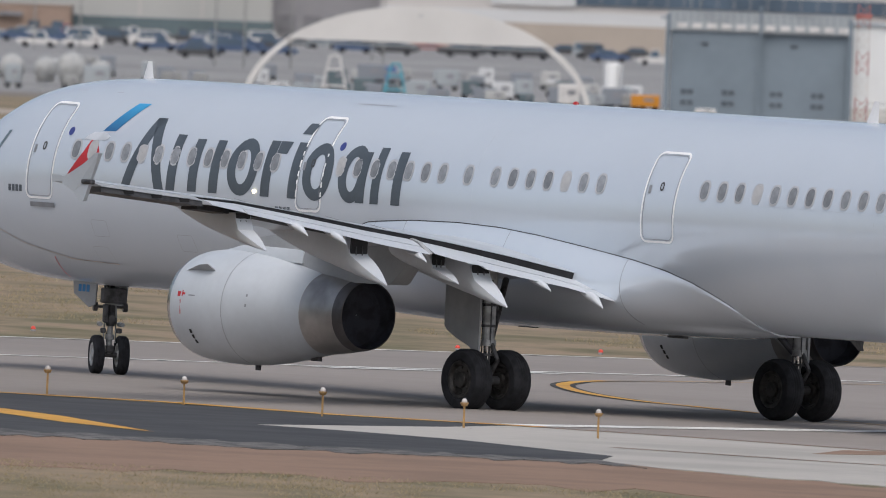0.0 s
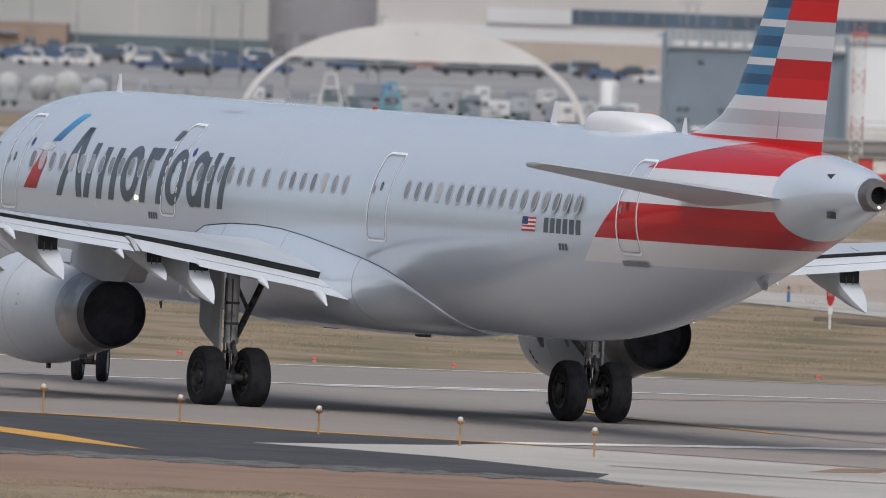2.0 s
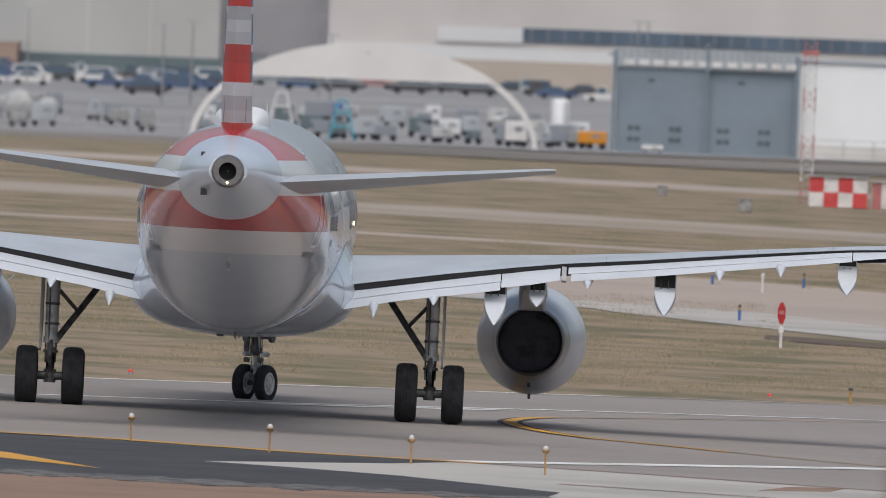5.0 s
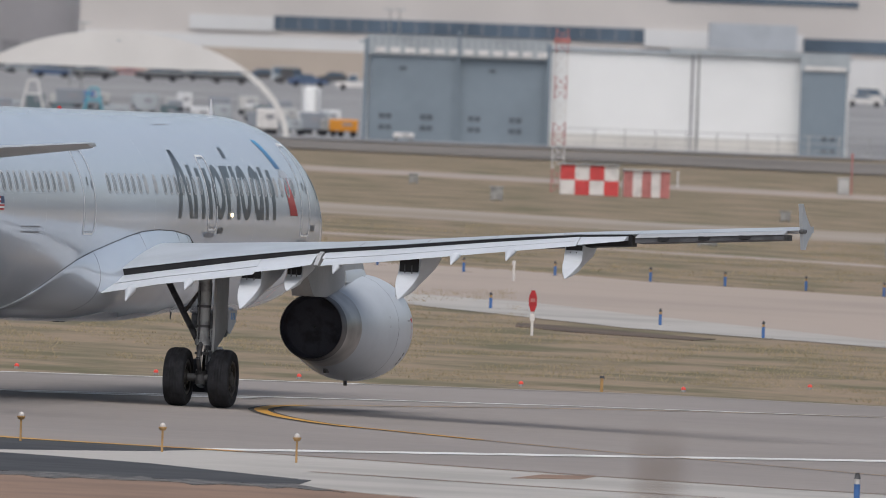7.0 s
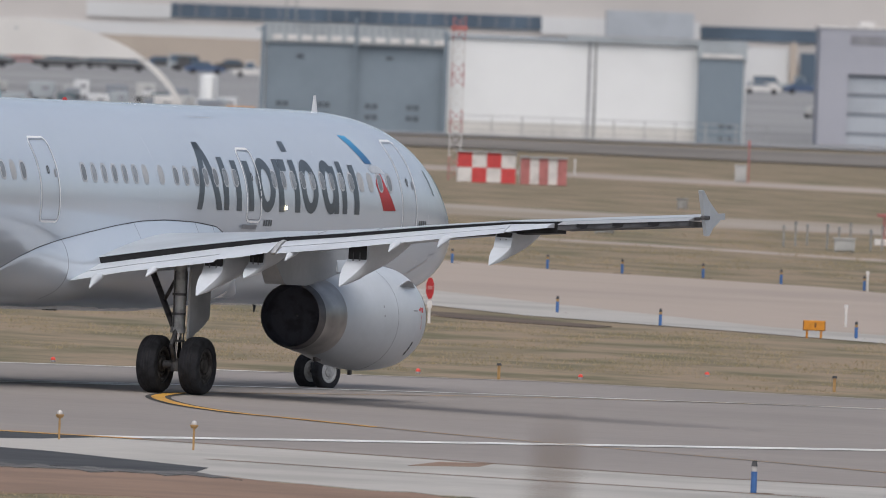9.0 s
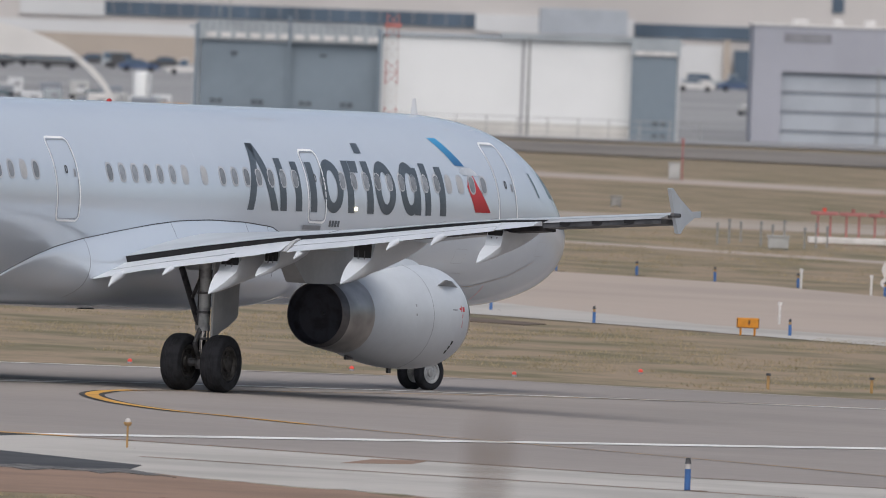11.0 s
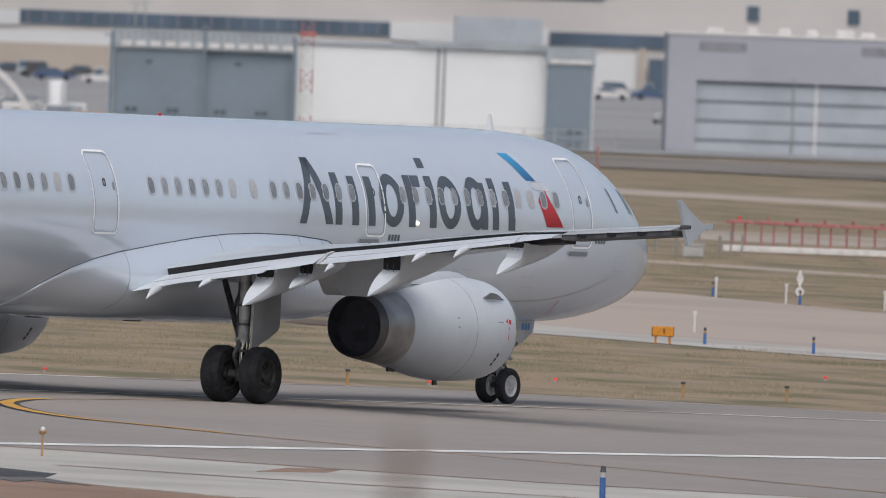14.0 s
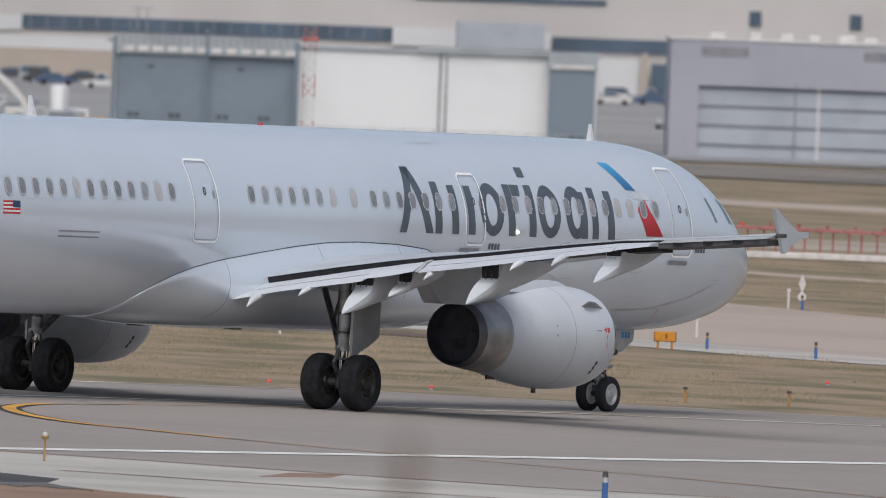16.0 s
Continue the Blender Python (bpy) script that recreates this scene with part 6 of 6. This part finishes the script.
lot = random.Random(31)
for row, (y, x0, x1, step) in enumerate(((2960, -70, -41, 3.1), (2870, -69, -37, 3.7), (2760, -64, -36, 4.4), (2975, -38, 4, 2.9), (2880, -30, 2, 4.1), (2990, 60, 82, 3.3))):
    x = x0
    while x < x1:
        if lot.random() < 0.72:
            v = lot.choice((0, 0, 1, 2))
            car(x + lot.uniform(-0.5, 0.5), y + lot.uniform(-9, 9), lot.choice("wwsddb" if row < 3 else "ddsdwbs"), van=v, turn=lot.uniform(-8, 8), h=1.85 if v else 1.45)
        x += step


def tank(x, y, rad, ln):
    r = root("storage_tank", pose(x, y, ground_z(y)), "white domed storage tank on saddles", "tank", "white tanks")
    bm = B()
    prof = [(0.0, 0.05), (0.12, 0.5), (0.35, 0.85), (0.7, 1.0), (ln - 0.7, 1.0), (ln - 0.35, 0.85), (ln - 0.12, 0.5), (ln, 0.05)]
    loft(bm, [[(rad * k * math.cos(2 * math.pi * i / 24), yy, rad + 0.25 + rad * k * math.sin(2 * math.pi * i / 24)) for i in range(24)] for yy, k in prof])
    part("shell", bm, cart_white, r, smooth=True)
    for yy in (ln * 0.25, ln * 0.75):
        bm = B()
        box(bm, 0, yy, 0.35, rad * 1.5, 0.3, 0.7)
        part("saddle", bm, steel, r)
    bm = B()
    for k in (-1, 1):
        tube(bm, (k * 0.2, -0.1, 0), (k * 0.2, -0.1, rad * 2 + 0.6), 0.03, seg=6)
    part("ladder", bm, grey_trim, r)


for x, y, rad in ((-52.0, 2150, 1.1), (-49.3, 2158, 1.0), (-46.9, 2150, 1.25), (-44.6, 2165, 0.9), (-55.6, 2160, 1.15)):
    tank(x, y, rad, 6)
r = root("water_tank", pose(-0.3, 2250, ground_z(2250)), "white upright water tank", "tank")
bm = B()
loft(bm, [[(k * math.cos(2 * math.pi * i / 24), k * math.sin(2 * math.pi * i / 24), z) for i in range(24)] for z, k in ((0, 0.8), (2.9, 0.8), (3.05, 0.72), (3.15, 0.4))])
part("shell", bm, white_clad, r, smooth=True)
bm = B()
tube(bm, (0.5, -0.83, 0), (0.5, -0.83, 3.0), 0.05, seg=6)
part("pipe", bm, steel, r)


def lamp_pole(x, y, h):
    r = root("light_pole", pose(x, y, ground_z(y)), "thin grey light pole", "light pole", "light poles on the apron")
    bm = B()
    tube(bm, (0, 0, 0), (0, 0, h), 0.11, 0.07, 8)
    part("pole", bm, steel, r)
    bm = B()
    box(bm, 0, 0, h + 0.05, 1.4, 0.3, 0.14, 0.03)
    part("lamp_head", bm, grey_trim, r)


for x, y, h in ((7.5, 2600, 9.8), (8.5, 2600, 9.8), (27.6, 1800, 7.2), (-63.0, 2700, 8.5), (-58.5, 2720, 8.5), (-40.2, 2500, 8), (-37.0, 2480, 8.4), (-32.6, 2500, 8.2), (-21.5, 2300, 8.0), (59.8, 2040, 6.4), (73.0, 2500, 8.5), (-68.0, 2400, 7.5), (-26.5, 2700, 9.0)):
    lamp_pole(x, y, h)


def cart(x, y, w, h, m, label, legs=0.45):
    r = root("ground_cart", pose(x, y, ground_z(y) + 0.1), label, "ground equipment", "equipment on the apron")
    bm = B()
    box(bm, 0, 0, legs + h / 2, w, 1.6, h, 0.08)
    part("case", bm, m, r)
    bm = B()
    box(bm, 0.12 * w, -0.82, legs + h * 0.6, w * 0.34, 0.03, h * 0.26)
    part("hatch", bm, vent_grey, r)
    for sx in (-0.35, 0.35):
        bm = B()
        tube(bm, (sx * w, -0.7, legs * 0.6), (sx * w, 0.7, legs * 0.6), legs * 0.6, seg=12)
        part("wheel", bm, tyre_rubber, r)


rng = random.Random(12)
tints = [(cart_white, "dull white"), (grey_trim, "grey"), (panel_shade, "dark grey"), (beige_light, "pale"), (dark_green, "dark green"), (steel, "grey")]
for k in range(46):
    m, word = tints[rng.randrange(len(tints))]
    y = rng.uniform(1880, 2350)
    cart(-27 + 29.5 * k / 46 + rng.uniform(-0.5, 0.5), y, rng.uniform(0.9, 2.6), rng.uniform(0.6, 1.5), m, word + " ground equipment cart on the apron")
for k in range(20):
    m, word = tints[rng.randrange(len(tints))]
    cart(-62 + 1.75 * k + rng.uniform(-0.5, 0.5), rng.uniform(2020, 2300), rng.uniform(0.9, 2.4), rng.uniform(0.7, 1.6), m, word + " ground equipment cart beside the tanks")
for k in range(9):
    m, word = tints[rng.randrange(len(tints))]
    cart(58.5 + 2.0 * k, rng.uniform(2300, 2450), rng.uniform(0.9, 2.2), rng.uniform(0.3, 0.8), m, word + " ground equipment cart between the hangars")
cart(2.3, 1900, 2.2, 0.9, sign_orange, "orange loader between the tank and the hangar")
cart(6.5, 1790, 1.5, 0.35, mast_white, "low white baggage cart before the hangar doors", 0.2)
cart(-21.2, 2300, 2.0, 1.2, post_blue, "blue ground equipment cart under the vault")
cart(-3.4, 1850, 1.6, 1.5, mast_white, "white service van body beside the vault")


def trestle(x, y, h, m, label):
    r = root("access_stand", pose(x, y, ground_z(y) + 0.1), label, "access stand")
    for sx in (-1, 1):
        bm = B()
        tube(bm, (sx * h * 0.32, 0, 0), (sx * h * 0.1, 0, h), 0.09, seg=6)
        part("leg", bm, m, r)
    for f in (0.35, 0.7, 1.0):
        bm = B()
        wd = h * (0.32 - 0.22 * f)
        tube(bm, (-wd, 0, h * f), (wd, 0, h * f), 0.08, seg=6)
        part("rung", bm, m, r)


trestle(-20.6, 1830, 3.4, mast_white, "white A-frame access stand under the vault")
trestle(-16.4, 1860, 3.0, mat("turquoise", (0.10, 0.38, 0.48), 0.6, 0, 0.1, 2), "turquoise access stand under the vault")

# chain-link fences before the apron, each bay a panel between posts
fence_mesh = mat("fence_grey", (0.42, 0.42, 0.41), 0.6, 0.2, 0.15, 2)
for x0, n, y in ((-72, 22, 1990), (18, 10, 1795)):
    f = root("fence", pose(x0, y, ground_z(y)), "grey post-and-rail apron fence", "fence")
    for k in range(n + 1):
        bm = B()
        tube(bm, (2.2 * k, 0, 0), (2.2 * k, 0, 1.5), 0.05, seg=6)
        part("post", bm, fence_mesh, f)
        if k < n:
            for z in (0.4, 0.95, 1.45):
                bm = B()
                tube(bm, (2.2 * k, 0, z), (2.2 * k + 2.2, 0, z), 0.03, seg=5)
                part("rail", bm, fence_mesh, f)


def dry_stalk():
    """A withered weed close before the camera, on the mound."""
    r = root("dry_weed", pose(0.964, 58.0, field_z(0.964, 58.0)), "withered brown weed stalk on the mound", "weed")
    stem = mat("withered_stem", (0.17, 0.11, 0.075), 0.9, 0, 0.2, 20)
    bm = B()
    tube(bm, (0, 0, 0), (0.01, 0, 0.63), 0.018, 0.014, 8)
    part("stem", bm, stem, r)
    rg = random.Random(3)
    for k in range(9):
        z = 0.36 + 0.03 * k
        a = rg.uniform(0, 6.28)
        bm = B()
        tube(bm, (0.008, 0, z), (0.008 + 0.035 * math.cos(a), 0.035 * math.sin(a), z + 0.05), 0.012, 0.004, 5)
        part("twig", bm, stem, r)


dry_stalk()

# ------------------------------------------------------------------ what moves
TAXI = (  # seconds, place of the main gear, heading, nose-up pitch
    (0.0, 0.83, 478.02, 128.3, 0.03), (0.5, -0.51, 479.84, 124.63, 0.09), (1.0, -1.7, 481.71, 120.7, 0.14), (1.5, -2.65, 483.51, 116.77, 0.15),
    (2.0, -3.61, 485.61, 112.74, 0.13), (2.5, -4.42, 487.77, 108.65, 0.15), (3.0, -5.07, 489.98, 104.58, 0.15), (3.5, -5.56, 492.16, 100.8, 0.06),
    (6.0, -6.19, 502.9, 82.87, -0.21), (6.5, -5.97, 504.32, 79.88, -0.24), (7.0, -5.68, 505.75, 77.12, -0.16), (7.5, -5.3, 507.24, 74.52, -0.08),
    (8.0, -4.88, 508.66, 72.07, -0.11), (8.5, -4.41, 510.03, 69.67, -0.14), (11.0, -1.87, 517.5, 61.54, 0.02), (11.5, -1.4, 518.35, 60.54, 0.01),
    (12.0, -0.95, 519.12, 59.83, 0.06), (12.5, -0.5, 519.89, 59.3, 0.07), (13.0, -0.08, 520.59, 58.88, 0.08), (13.5, 0.39, 521.34, 58.55, 0.03),
    (14.0, 0.85, 522.1, 58.34, 0.05), (14.5, 1.36, 522.9, 58.26, 0.05), (15.0, 1.85, 523.7, 58.19, 0.08), (15.5, 2.37, 524.54, 58.05, 0.1), (16.0, 2.93, 525.42, 57.96, 0.02))
BANK = -0.33


def motions():
    walk(plane, [(t, FIELD @ pose(x, y, 0, 0, 0, h) @ pose(0, 0, 0, 0, -p, 0) @ pose(0, 0, 0, BANK, 0, 0)) for t, x, y, h, p in TAXI])
    ts, xs, ys, hs = ([r[k] for r in TAXI] for k in range(4))
    times = [round(0.1 * k, 1) for k in range(161)]
    way = [0.0]
    for a, b in zip(times, times[1:]):
        dx, dy = np.interp(b, ts, xs) - np.interp(a, ts, xs), np.interp(b, ts, ys) - np.interp(a, ts, ys)
        way.append(way[-1] + math.hypot(dx, dy))
    # the nose wheels steer into the bend
    steer = []
    for t in [0.5 * k for k in range(33)]:
        a, b = max(0.0, t - 0.75), min(16.0, t + 0.75)
        dh = np.interp(b, ts, hs) - np.interp(a, ts, hs)
        ds = max(0.3, float(np.interp(b, times, way) - np.interp(a, times, way)))
        steer.append((t, pose(GEAR - 5.07, 0, 0, 0, 0, math.degrees(math.atan(radians(dh) * 16.9 / ds)))))
    walk(nose_gear, steer)
    for ob, r in wheels:
        x, y, z = ob.location
        walk(ob, [(t, pose(x, y, z) @ Matrix.Rotation(s / r, 4, "Y")) for t, s in zip(times, way)])


motions()
